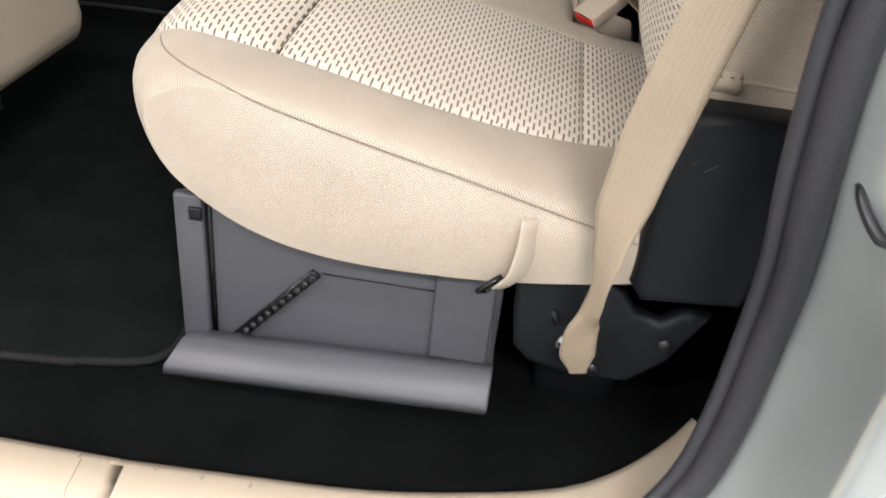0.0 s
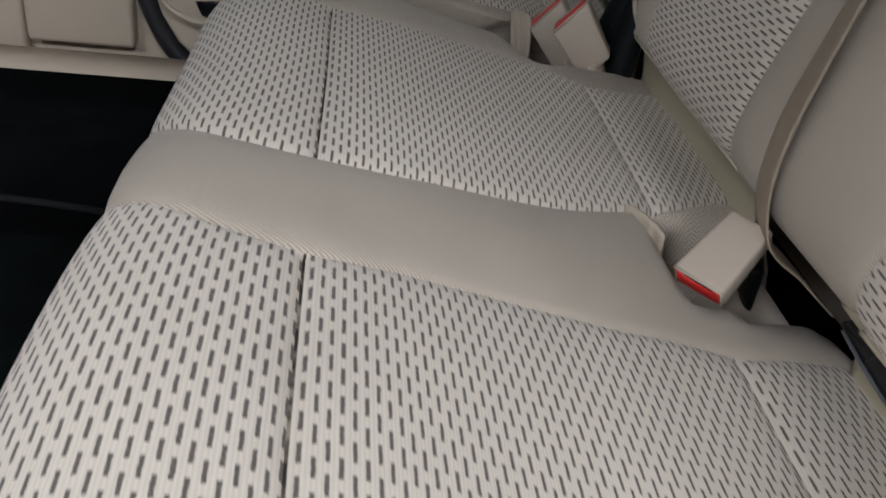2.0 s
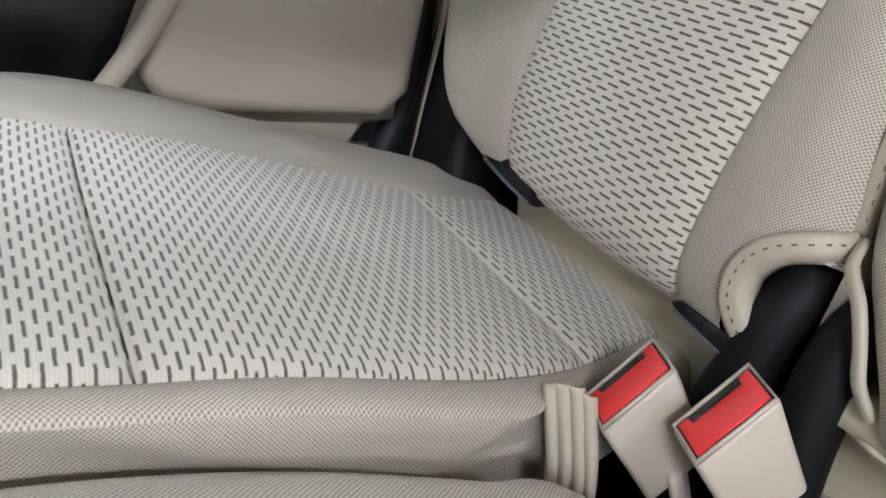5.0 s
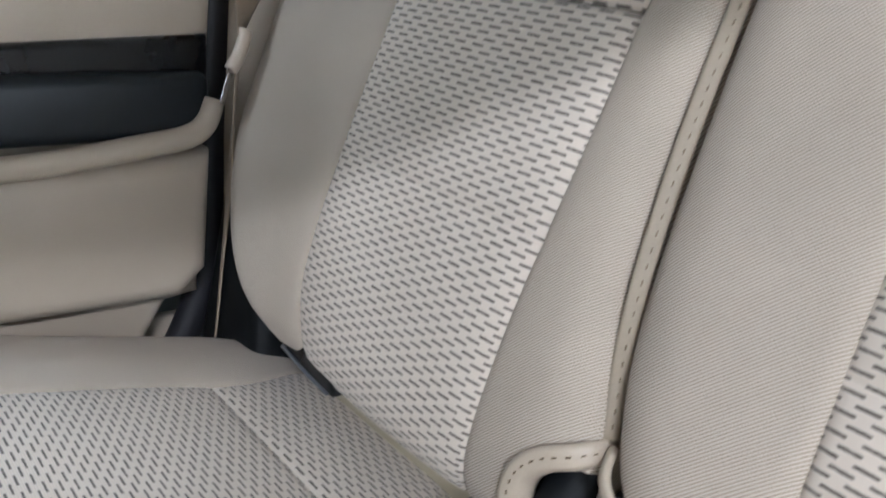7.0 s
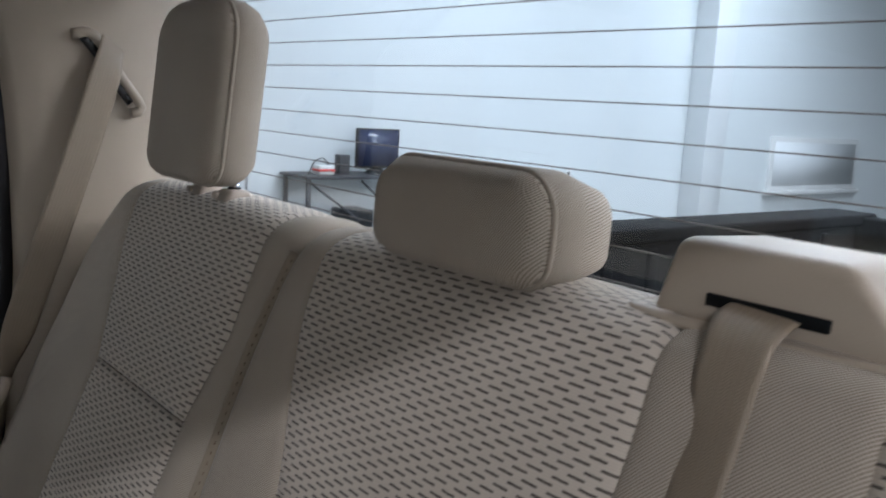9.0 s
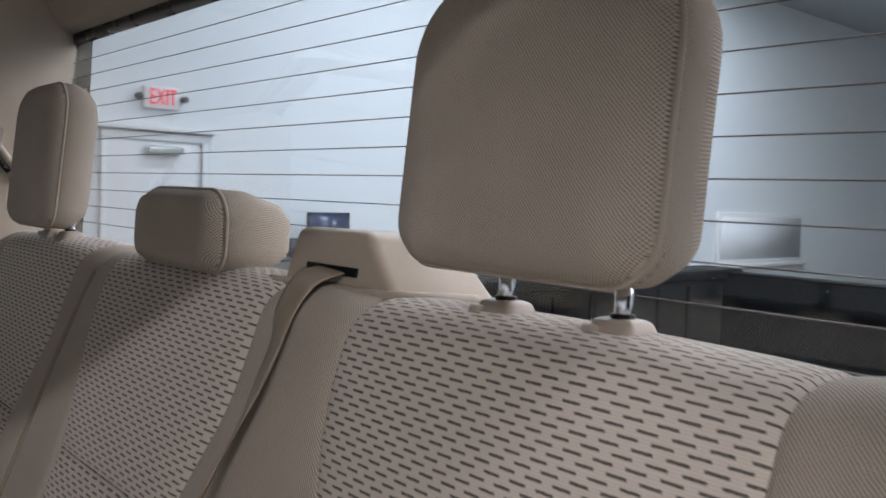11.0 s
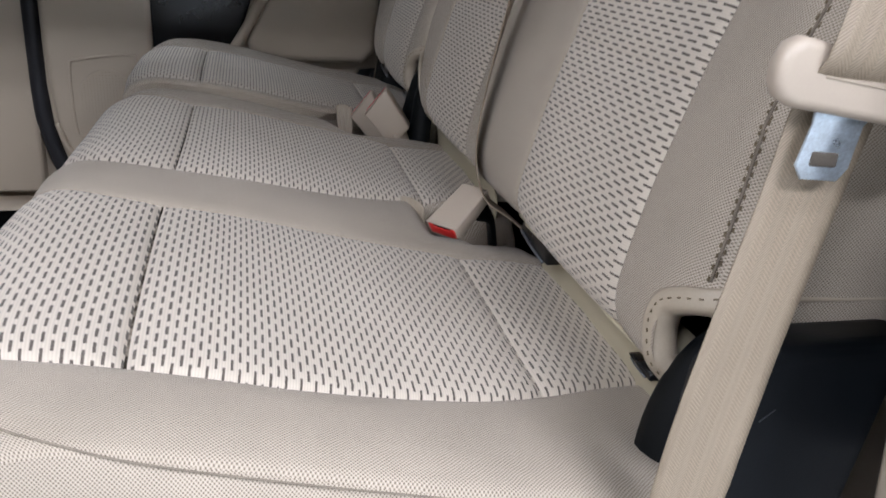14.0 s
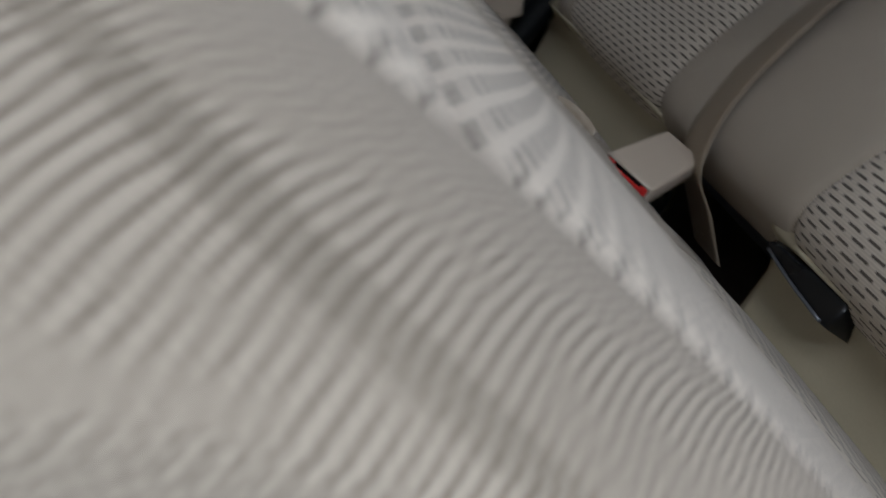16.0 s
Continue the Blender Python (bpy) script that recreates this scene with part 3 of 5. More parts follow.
def knotted(points, root, gap=0.0022, step=0.0042):
    """A sewn edge: a fold with its shade painted brown, and two rows of dark thread knots."""
    part("edge_seam", tube(points, 0.0012, 6), M_FOLDSHADE, root, "sewn edge with its fold shade painted brown")
    run = spline(points, step)
    for k, (a, b) in enumerate(zip(run, run[1:])):
        side = Vector((0.55, -0.8, 0)) * gap * (1 if k % 2 else -1)
        part("edge_stitch", cylinder(a + side, a.lerp(b, 0.85) + side, 0.0010, 0.0007, 5), M_STITCH, root)


def bench_wide():
    thing = empty("bench_seat", (0.4, 0.46, 0.25))
    seat = [lambda x, z: -0.032,
            lambda x, z: lerp_table([(0.03, 0.098), (0.06, 0.081), (0.10, 0.071), (0.14, 0.066), (0.20, 0.060), (0.24, 0.0595), (0.30, 0.067), (0.35, 0.075), (0.39, 0.083), (0.44, 0.098), (0.50, 0.121), (0.55, 0.142)], x),
            lambda x, z: lerp_table([(0.03, 0.467), (0.08, 0.440), (0.11, 0.423), (0.15, 0.409), (0.20, 0.405), (0.28, 0.402), (0.35, 0.401), (0.40, 0.402), (0.45, 0.398), (0.50, 0.408), (0.55, 0.415)], x),
            lambda x, z: lerp_table([(0.03, 0.588), (0.067, 0.562), (0.11, 0.548), (0.14, 0.542), (0.20, 0.539), (0.25, 0.545), (0.30, 0.553), (0.345, 0.562), (0.40, 0.584), (0.47, 0.616), (0.54, 0.66)], x),
            lambda x, z: lerp_table([(0.03, 0.975), (0.043, 0.960), (0.08, 0.937), (0.11, 0.922), (0.14, 0.908), (0.21, 0.906), (0.27, 0.911), (0.33, 0.913), (0.39, 0.910), (0.457, 0.899), (0.50, 0.911), (0.55, 0.935)], x),
            lambda x, z: lerp_table([(0.0, 1.0), (0.30, 0.996), (0.352, 0.990), (0.376, 0.944), (0.44, 0.954), (0.51, 0.975), (0.55, 0.985)], x)]
    root = upholstered(padded(CUSHION, (12, 16), seat, (0.06, 0.013, SIT, 0.03, 0.010), cushion_regions({1: "seat_panel_a", 3: "seat_panel_b"}, 0), cushion_well, deep=(0.003, 0.005), dark=0.0008), thing, "cushion")
    seam = [(0.018, 0.090, 0.398), (0.0275, 0.0628, 0.4065), (0.042, 0.0325, 0.4105), (0.060, 0.0072, 0.4132), (0.084, -0.0135, 0.4131), (0.100, -0.0215, 0.4110), (0.118, -0.0282, 0.4082), (0.150, -0.0335, 0.3992), (0.20, -0.0345, 0.386), (0.27, -0.0355, 0.370), (0.34, -0.036, 0.355), (0.406, -0.036, 0.339), (0.48, -0.036, 0.320), (0.52, -0.035, 0.31)]
    part("side_seam", tube(seam, 0.0007, 6), M_GROOVE, root, "sewn side seam")
    part("pull_strap", tube([(0.404, -0.041, 0.328), (0.403, -0.0445, 0.30), (0.398, -0.0455, 0.27), (0.386, -0.040, 0.250)], 0.0135, 10, flat=0.17), M_CLOTH, root, "stitched cloth pull strap")
    part("pull_loop", tube([(0.385, -0.040, 0.262), (0.371, -0.046, 0.252), (0.365, -0.044, 0.244), (0.372, -0.038, 0.241), (0.38, -0.035, 0.250)], 0.0028, 8), M_BLACK, root, "black release loop")
    rear = [lambda x, z: 0.0,
            lambda x, z: lerp_table([(0.38, 0.115), (0.47, 0.115), (0.52, 0.118), (0.60, 0.122), (0.69, 0.121), (0.75, 0.117), (0.80, 0.094), (0.85, 0.082), (0.90, 0.084), (0.96, 0.085)], z),
            lambda x, z: lerp_table([(0.38, 0.385), (0.41, 0.383), (0.47, 0.377), (0.52, 0.380), (0.58, 0.384), (0.64, 0.389), (0.69, 0.384), (0.742, 0.377), (0.79, 0.398), (0.826, 0.418), (0.88, 0.437), (0.93, 0.442), (0.96, 0.44)], z),
            lambda x, z: lerp_table([(0.38, 0.615), (0.50, 0.616), (0.65, 0.613), (0.742, 0.610), (0.79, 0.596), (0.84, 0.580), (0.90, 0.576), (0.96, 0.58)], z),
            lambda x, z: lerp_table([(0.38, 0.880), (0.53, 0.886), (0.61, 0.890), (0.65, 0.892), (0.71, 0.897), (0.75, 0.903), (0.79, 0.919), (0.82, 0.932), (0.87, 0.950), (0.935, 0.958), (0.96, 0.958)], z),
            lambda x, z: lerp_table([(0.38, 0.942), (0.42, 0.952), (0.455, 0.974), (0.485, 0.994), (0.6, 1.020), (0.81, 1.027), (0.90, 1.020), (0.96, 1.005)], z)]
    root = upholstered(padded(BACK, (8, 6), rear, (0.042, 0.023, LEAN), back_regions({1: "back_panel_a", 3: "back_panel_b"}), None,
                              lambda q, arc: corner(q, 0.034, 0.450), deep=(0.006, 0.003), dark=0.0006), thing, "backrest", M_BACKCLOTH)
    lip([(0.553, -0.003, 0.466), (0.540, -0.003, 0.466), (0.516, 0.004, 0.463), (0.504, 0.022, 0.457), (0.500, 0.037, 0.447), (0.499, 0.043, 0.428), (0.502, 0.040, 0.404), (0.514, 0.036, 0.388)], root, (0.52, 0.0, 0.41))
    part("edge_piping", tube([(0.70, -0.002, 0.463), (0.64, -0.003, 0.463), (0.548, -0.003, 0.466)], 0.003, 8), M_LIP, root, "thin cream piping under the side")
    part("edge_lip", band([(0.53, 1.003, 0.484), (0.514, 0.994, 0.474), (0.508, 0.978, 0.460), (0.506, 0.967, 0.44), (0.507, 0.960, 0.42), (0.513, 0.950, 0.403)], (-1.0, 0.3, 0.1), 0.0045, 0.003), M_LIP, root, "cream lip of the inner corner")
    knotted([(0.5155, 0.0055, 0.4755), (0.5195, 0.0065, 0.4915), (0.524, 0.0078, 0.5094), (0.5298, 0.0105, 0.5307), (0.5356, 0.0138, 0.5516), (0.541, 0.0172, 0.5704), (0.5456, 0.0195, 0.5837), (0.5725, 0.021, 0.6513), (0.618, 0.008, 0.76), (0.652, 0.005, 0.86), (0.682, 0.006, 0.93)], root)
    tagged(thing, "wide beige cloth bench seat with dashed panels, backrest upright", "bench seat", "rear bench seats")


def bench_narrow():
    thing = empty("bench_seat", (0.4, 1.28, 0.25))
    lift = 0.010
    seat = [lambda x, z: lerp_table([(0.0, 1.035), (0.05, 1.028), (0.114, 1.022), (0.18, 1.027), (0.26, 1.034), (0.31, 1.038), (0.365, 1.045), (0.40, 1.068), (0.55, 1.115)], x),
            lambda x, z: lerp_table([(0.02, 1.078), (0.06, 1.056), (0.10, 1.048), (0.14, 1.049), (0.20, 1.057), (0.25, 1.064), (0.30, 1.070), (0.37, 1.081), (0.45, 1.107), (0.55, 1.155)], x),
            lambda x, z: lerp_table([(0.03, 1.418), (0.06, 1.407), (0.15, 1.397), (0.22, 1.408), (0.30, 1.416), (0.39, 1.418), (0.48, 1.409), (0.55, 1.43)], x),
            lambda x, z: lerp_table([(0.0, 1.475), (0.06, 1.505), (0.13, 1.525), (0.24, 1.535), (0.38, 1.535), (0.48, 1.525), (0.55, 1.505)], x)]
    upholstered(padded([(x, z + lift) for x, z in CUSHION], (12, 16), seat, (0.025, 0.008, SIT, 0.04, 0.008), cushion_regions({1: "seat_panel_a"}, lift), bowed, deep=(0.003, 0.005), dark=0.0008), thing, "cushion")
    rear = [lambda x, z: lerp_table([(0.38, 1.004), (0.48, 1.008), (0.6, 1.031), (0.81, 1.036), (0.90, 1.028), (0.96, 1.014)], z),
            lambda x, z: lerp_table([(0.38, 1.107), (0.44, 1.109), (0.52, 1.108), (0.60, 1.104), (0.70, 1.100), (0.745, 1.097), (0.79, 1.083), (0.84, 1.071), (0.88, 1.072), (0.96, 1.069)], z),
            lambda x, z: lerp_table([(0.38, 1.335), (0.43, 1.346), (0.46, 1.358), (0.50, 1.362), (0.57, 1.364), (0.64, 1.368), (0.72, 1.367), (0.745, 1.369), (0.78, 1.380), (0.81, 1.392), (0.89, 1.424), (0.94, 1.430), (0.96, 1.43)], z),
            lambda x, z: lerp_table([(0.375, 1.395), (0.40, 1.425), (0.415, 1.465), (0.44, 1.500), (0.49, 1.540), (0.55, 1.570), (0.63, 1.582), (0.70, 1.583), (0.77, 1.568), (0.855, 1.550), (0.92, 1.512), (0.96, 1.48)], z)]
    root = upholstered(padded(BACK, (8, 6), rear, (0.048, 0.026, LEAN), back_regions({1: "back_panel_a"}), None,
                              lambda q, arc: corner(q, 1.042, 0.463), deep=(0.006, 0.003), dark=0.0006), thing, "backrest", M_BACKCLOTH)
    lip([(0.60, 1.008, 0.478), (0.545, 1.008, 0.479), (0.516, 1.016, 0.477), (0.504, 1.038, 0.466), (0.500, 1.052, 0.449), (0.498, 1.054, 0.428), (0.502, 1.045, 0.410), (0.513, 1.038, 0.396)], root, (0.52, 1.02, 0.42))
    edge = [(0.534, 1.010, 0.484), (0.550, 1.022, 0.56), (0.583, 1.033, 0.65), (0.616, 1.036, 0.74), (0.649, 1.033, 0.84), (0.679, 1.017, 0.93)]
    part("edge_piping", band(edge, (-1.0, -0.9, 0.3), 0.0062, 0.0028), M_BANDSHADE, root, "stitched tan piping down the inner edge, gap shade painted in")
    run = spline([(x - 0.002, y - 0.002, z) for x, y, z in edge], 0.0035)
    for a, b in zip(run[0::3], run[1::3]):
        part("stitch", cylinder(a, b, 0.0006, None, 5), M_STITCH, root)
    tagged(thing, "narrow beige cloth bench seat with dashed panels, backrest upright", "bench seat", "rear bench seats")


bench_wide()
bench_narrow()

# vinyl flaps that close the crease between cushion and back
for y0, y1, up, aft in ((0.02, 0.405, 0.011, 0.008), (0.605, 0.985, 0.011, 0.008), (1.05, 1.385, 0.018, 0.018)):
    flap = empty("crease_flap", (0.53, (y0 + y1) / 2, 0.36))
    rows, hem = [], []
    for i in range(60):
        y = y0 + (y1 - y0) * i / 59
        w = 0.003 * noise.noise(Vector((y * 12, 0, 0)))
        rows.append([(0.537 + aft + w, y, 0.29), (0.538 + aft + w, y, 0.330), (0.534 + aft * 0.8 + w, y, 0.350 + up), (0.526 + aft * 0.3 + w, y, 0.370 + up), (0.514 + w, y, 0.376 + up), (0.517 + w, y, 0.393 + up), (0.54, y, 0.40 + up)])
        if i % 6 == 0:
            hem.append((0.513 + w, y, 0.377 + up))
    sheet = put("sheet", grid_mesh("sheet", rows), M_STRIP, flap)
    sheet.modifiers.new("thick", "SOLIDIFY").thickness = 0.003
    part("hem", tube(hem, 0.0022, 6), M_STRIP, flap, "stitched hem")
    tagged(flap, "olive beige vinyl flap in the crease of the bench", "seat flap", "crease flaps")


# ---- headrests ----
def rounded_ring(yc, zc, hw, hh, rt, rb, inset, k=10):
    pts = []
    hw, hh = hw - inset, hh - inset
    rt, rb = max(0.004, rt - inset), max(0.004, rb - inset)
    for sy, sz, r, a0 in ((1, 1, rt, 0), (-1, 1, rt, 90), (-1, -1, rb, 180), (1, -1, rb, 270)):
        for i in range(k):
            a = radians(a0 + 90 * i / (k - 1))
            pts.append((yc + sy * (hw - r) + r * math.cos(a), zc + sz * (hh - r) + r * math.sin(a)))
    return pts


def headrest(yc, z0, z1, w, xf, th, rt, rb, lean, posts):
    thing = empty("headrest", (xf + th / 2, yc, z0))
    zc, hh, hw = (z0 + z1) / 2, (z1 - z0) / 2, w / 2
    g = min(1.0, hh * 0.8 / 0.06)

    def body(name, stations, cap_first, cap_last):
        rows, uv = [], []
        for dx, inset in stations:
            ring = rounded_ring(yc, zc, hw, hh, rt, rb, inset)
            ring.append(ring[0])
            rows.append([(xf + dx + lean * (z - zc), y, z) for y, z in ring])
            run = [0.0]
            for p, q in zip(ring, ring[1:]):
                run.append(run[-1] + math.dist(p, q))
            uv.append([(y, z) for y, z in ring] if cap_first else [(r, dx + inset) for r in run])
        for flag, at in ((cap_first, 0), (cap_last, -1)):
            if flag:
                c = sum((Vector(p) for p in rows[at][:-1]), Vector()) / (len(rows[at]) - 1)
                row, urow = [tuple(c)] * len(rows[at]), [(c.y, c.z)] * len(rows[at])
                rows.insert(0 if at == 0 else len(rows), row)
                uv.insert(0 if at == 0 else len(uv), urow)
        put(name, grid_mesh(name, rows, False, uv), M_CLOTH, thing)
    body("front_pad", [(-0.004, 0.06 * g), (-0.003, 0.035 * g), (0.0, 0.018 * g), (0.005, 0.008), (0.012, 0.002), (0.018, 0.002)], True, False)
    s = th - 0.018
    body("rear_pad", [(0.018, 0.003), (0.024, 0.0), (0.018 + s * 0.35, 0.0), (0.018 + s * 0.6, 0.007), (0.018 + s * 0.8, 0.02 * g), (0.018 + s * 0.95, 0.042 * g), (th, 0.06 * g)], False, True)
    ring = rounded_ring(yc, zc, hw, hh, rt, rb, 0.001, 6)
    even = []
    for (ya, za), (yb, zb) in zip(ring, ring[1:] + ring[:1]):
        k = max(1, int(math.dist((ya, za), (yb, zb)) / 0.012))
        even += [(ya + (yb - ya) * i / k, za + (zb - za) * i / k) for i in range(k)]
    part("piping", tube([(xf + 0.018 + lean * (z - zc), y, z) for y, z in even], 0.0022, 6, True), M_CLOTH, thing)
    run = spline([(xf + 0.0255 + lean * (z - zc), yc + (y - yc) * 1.004, zc + (z - zc) * 1.006) for y, z in even], 0.0045, True)
    for a, b in zip(run[0::2], run[1::2]):
        part("seam_stitch", cylinder(a, b, 0.0006, None, 5), M_STITCH, thing)
    x = xf + 0.055 + (0.012 if w > 0.21 else 0.0) - lean * hh
    if not posts:
        part("base", box((xf + 0.03, yc - hw + 0.025, 0.945), (xf + 0.085, yc + hw - 0.025, z0 + 0.01), 0.004), M_BLACK, thing, "dark base")
    for y in posts:
        part("post", cylinder((x, y, z0 + 0.01), (x, y, 0.955), 0.006), M_CHROME, thing, "chrome headrest post")
    tagged(thing, "beige cloth headrest with a piped edge" + (" on chrome posts" if posts else ", resting low on the backrest"), "headrest", "rear headrests")
    for y in posts:
        guide = empty("post_guide", (x, y, 0.955))
        part("base", frustum((x - 0.022, y - 0.022), (x + 0.020, y + 0.022), (x - 0.012, y - 0.016), (x + 0.014, y + 0.016), 0.953, 0.972, 0.006), M_BUCKLE, guide)
        part("sleeve", cylinder((x, y, 0.968), (x, y, 0.9745), 0.0085, 0.008, 14), M_BLACK, guide, "dark post sleeve")
        part("release_button", box((x - 0.021, y + 0.006, 0.959), (x - 0.013, y + 0.017, 0.967), 0.002), M_TRIM, guide)
        tagged(guide, "cream plastic headrest guide on the backrest top", "headrest guide", "headrest guides")


headrest(1.280, 0.975, 1.189, 0.200, 0.660, 0.080, 0.05, 0.03, 0.06, (1.294, 1.220))
headrest(0.275, 0.993, 1.196, 0.225, 0.665, 0.10, 0.06, 0.035, 0.06, (0.324, 0.220))
headrest(0.783, 0.953, 1.042, 0.203, 0.668, 0.110, 0.036, 0.03, 0.0, ())

# cover of the middle shoulder belt
cover = empty("belt_cover", (0.78, 0.475, 0.95))
part("shell", frustum((0.713, 0.430), (0.835, 0.620), (0.722, 0.492), (0.822, 0.608), 0.948, 1.011, 0.010, 4), M_TRIM, cover)
part("rim", tube([(0.768, 0.630, 0.961), (0.716, 0.628, 0.959), (0.704, 0.608, 0.959), (0.703, 0.508, 0.959), (0.706, 0.463, 0.960), (0.716, 0.428, 0.962), (0.748, 0.418, 0.962), (0.788, 0.420, 0.960)], 0.0045, 8), M_TRIM, cover)
part("slot", box((0.7145, 0.496, 0.971), (0.731, 0.576, 0.979), 0.001), M_HINGE, cover, "dark belt slot")
part("scratch", cylinder((0.764, 0.471, 0.992), (0.768, 0.466, 0.988), 0.0004, None, 5), M_SEAM, cover, "fine dark scratch")
tagged(cover, "cream plastic cover over the middle shoulder belt", "belt cover")


# ---- belts and buckles ----
def buckle(m, label, stalk, strap_mat):
    """A buckle in its own frame: the red face looks along +z, its long side along x."""
    thing = empty("seat_belt_buckle", m.translation)

    def shaped(name, bm, mat, text=""):
        bmesh.ops.transform(bm, matrix=m, verts=bm.verts)
        return part(name, bm, mat, thing, text)
    shaped("body", frustum((-0.024, -0.0145), (0.024, 0.0145), (-0.0285, -0.017), (0.0285, 0.017), -0.075, 0.0, 0.004, 3), M_BUCKLE)
    shaped("recess", box((-0.0255, -0.0138, -0.004), (0.0255, 0.0138, 0.0006), 0.0005, 1), M_BLACK, "dark mouth of the buckle")
    red = prism([(-0.0245, -0.0128), (0.0245, -0.0128), (0.0245, 0.0125), (0.0175, 0.0125), (0.0165, 0.0070), (-0.0165, 0.0070), (-0.0175, 0.0125), (-0.0245, 0.0125)], "z", -0.003, 0.0022, 0.0012, 2)
    shaped("button", red, M_RED, "red release button")
    shaped("rim", tube([(-0.0265, -0.0152, 0.0004), (0.0265, -0.0152, 0.0004), (0.0265, 0.0152, 0.0004), (-0.0265, 0.0152, 0.0004)], 0.0016, 6, True, smooth_step=0.06), M_BUCKLE)
    part("stalk", tube(stalk, 0.018, 10, flat=0.3), strap_mat, thing, "webbing stalk")
    tagged(thing, label, "belt buckle", "seat belt buckles")


def frame_of(corner_a, corner_b, corner_c):
    """The pose of a red face from three corners: a to b is its long side, b to c its short side."""
    a, b, c = Vector(corner_a), Vector(corner_b), Vector(corner_c)
    x = (b - a).normalized()
    y = (c - b - x * (c - b).dot(x)).normalized()
    z = x.cross(y)
    m = Matrix((x, y, z)).transposed().to_4x4()
    m.translation = (a + c) / 2
    return m


m2 = frame_of((0.407, 1.054, 0.363), (0.435, 1.045, 0.402), (0.429, 1.018, 0.403))
if (m2.to_3x3() @ Vector((0, 0, 1))).x > 0:
    m2 = m2 @ Matrix.Rotation(math.pi, 4, "X")
for r, v in enumerate((-0.58, 0.15, 0.79)):
    m2[r][2] = v
m3 = m2.copy()
m3.translation = m2.translation + Vector((0.017, -0.056, 0.016))
buckle(m2, "cream belt buckle with a red button beside the narrow cushion", [(0.458, 1.02, 0.332), (0.475, 1.015, 0.29), (0.49, 1.01, 0.25)], M_BUCKLE)
buckle(m3, "cream belt buckle with a red button in the bench gap", [(0.474, 0.964, 0.348), (0.49, 0.962, 0.30), (0.50, 0.96, 0.25)], M_BUCKLE)
xax = Vector((0.6, -0.8, 0)).normalized()
zax = Vector((-0.8, -0.6, -0.62)).normalized()
m1 = Matrix((xax, zax.cross(xax), zax)).transposed().to_4x4() @ Matrix.Diagonal((0.82, 0.6, 0.95, 1))
m1.translation = (0.447, 0.483, 0.343)
buckle(m1, "cream belt buckle lying in the cushion hollow", [(0.488, 0.508, 0.362), (0.515, 0.53, 0.345), (0.53, 0.55, 0.29)], M_HINGE)

# cream lining of the buckle hollows, drawn into pleats
for pts, w, fold in (([(0.388, 1.050, 0.374), (0.390, 1.043, 0.352), (0.392, 1.035, 0.325), (0.394, 1.03, 0.29)], (0.010, -0.010), 0.0016),
               ([(0.43, 0.56, 0.295), (0.425, 0.565, 0.33), (0.424, 0.568, 0.352)], (0.010, -0.026), 0.0005)):
    rows = []
    for p in spline(pts, 0.006):
        rows.append([(p.x + w[0] * f + fold * math.sin(f * 11 + p.z * 25), p.y + w[1] * f + fold * math.cos(f * 11), p.z + 0.004 * (1 - f * f)) for f in [i / 12 - 1 for i in range(25)]])
    lining = put("hollow_lining", grid_mesh("hollow_lining", rows), M_TRIM)
    lining.modifiers.new("thick", "SOLIDIFY").thickness = 0.002
    tagged(lining, "pleated cream lining of a buckle hollow", "lining", "buckle hollow linings")

# middle shoulder belt
mid = empty("shoulder_belt", (0.74, 0.535, 0.95))
strap("webbing", [((0.726, 0.537, 0.977), (0.004, 0.0235, 0.002)), ((0.708, 0.535, 0.973), (0.004, 0.0235, 0.002)), ((0.686, 0.531, 0.966), (0.005, 0.0232, 0.003)), ((0.664, 0.525, 0.940), (0.006, 0.0228, 0.004)),
                  ((0.650, 0.522, 0.900), (0.010, 0.021, 0.004)), ((0.612, 0.522, 0.82), (0.016, 0.0165, 0.006)), ((0.566, 0.523, 0.735), (0.018, 0.013, 0.008)),
                  ((0.535, 0.524, 0.65), (0.012, 0.0195, 0.004)), ((0.508, 0.522, 0.55), (0.008, 0.022, 0.002)), ((0.49, 0.517, 0.45), (0.006, 0.0227, 0.001)),
                  ((0.497, 0.507, 0.385), (0.004, 0.023, 0.0)), ((0.53, 0.498, 0.355), (0.0, 0.0235, 0.0)), ((0.56, 0.49, 0.33), (0.0, 0.0235, 0.0))], M_WEB, mid)
part("tongue_loop", tube([(0.544, 0.490, 0.730), (0.564, 0.516, 0.740), (0.582, 0.540, 0.744), (0.576, 0.544, 0.714), (0.556, 0.518, 0.704), (0.538, 0.492, 0.702)], 0.013, 10, True, 0.7), M_BUCKLE, mid, "cream tongue loop")
part("tongue_blade", tube([(0.552, 0.504, 0.712), (0.540, 0.497, 0.694), (0.528, 0.490, 0.676), (0.521, 0.486, 0.664)], 0.011, 8, flat=0.12), M_CHROME, mid, "chrome tongue blade")
tagged(mid, "beige middle shoulder belt hanging down the backrest", "seat belt", "seat belts")

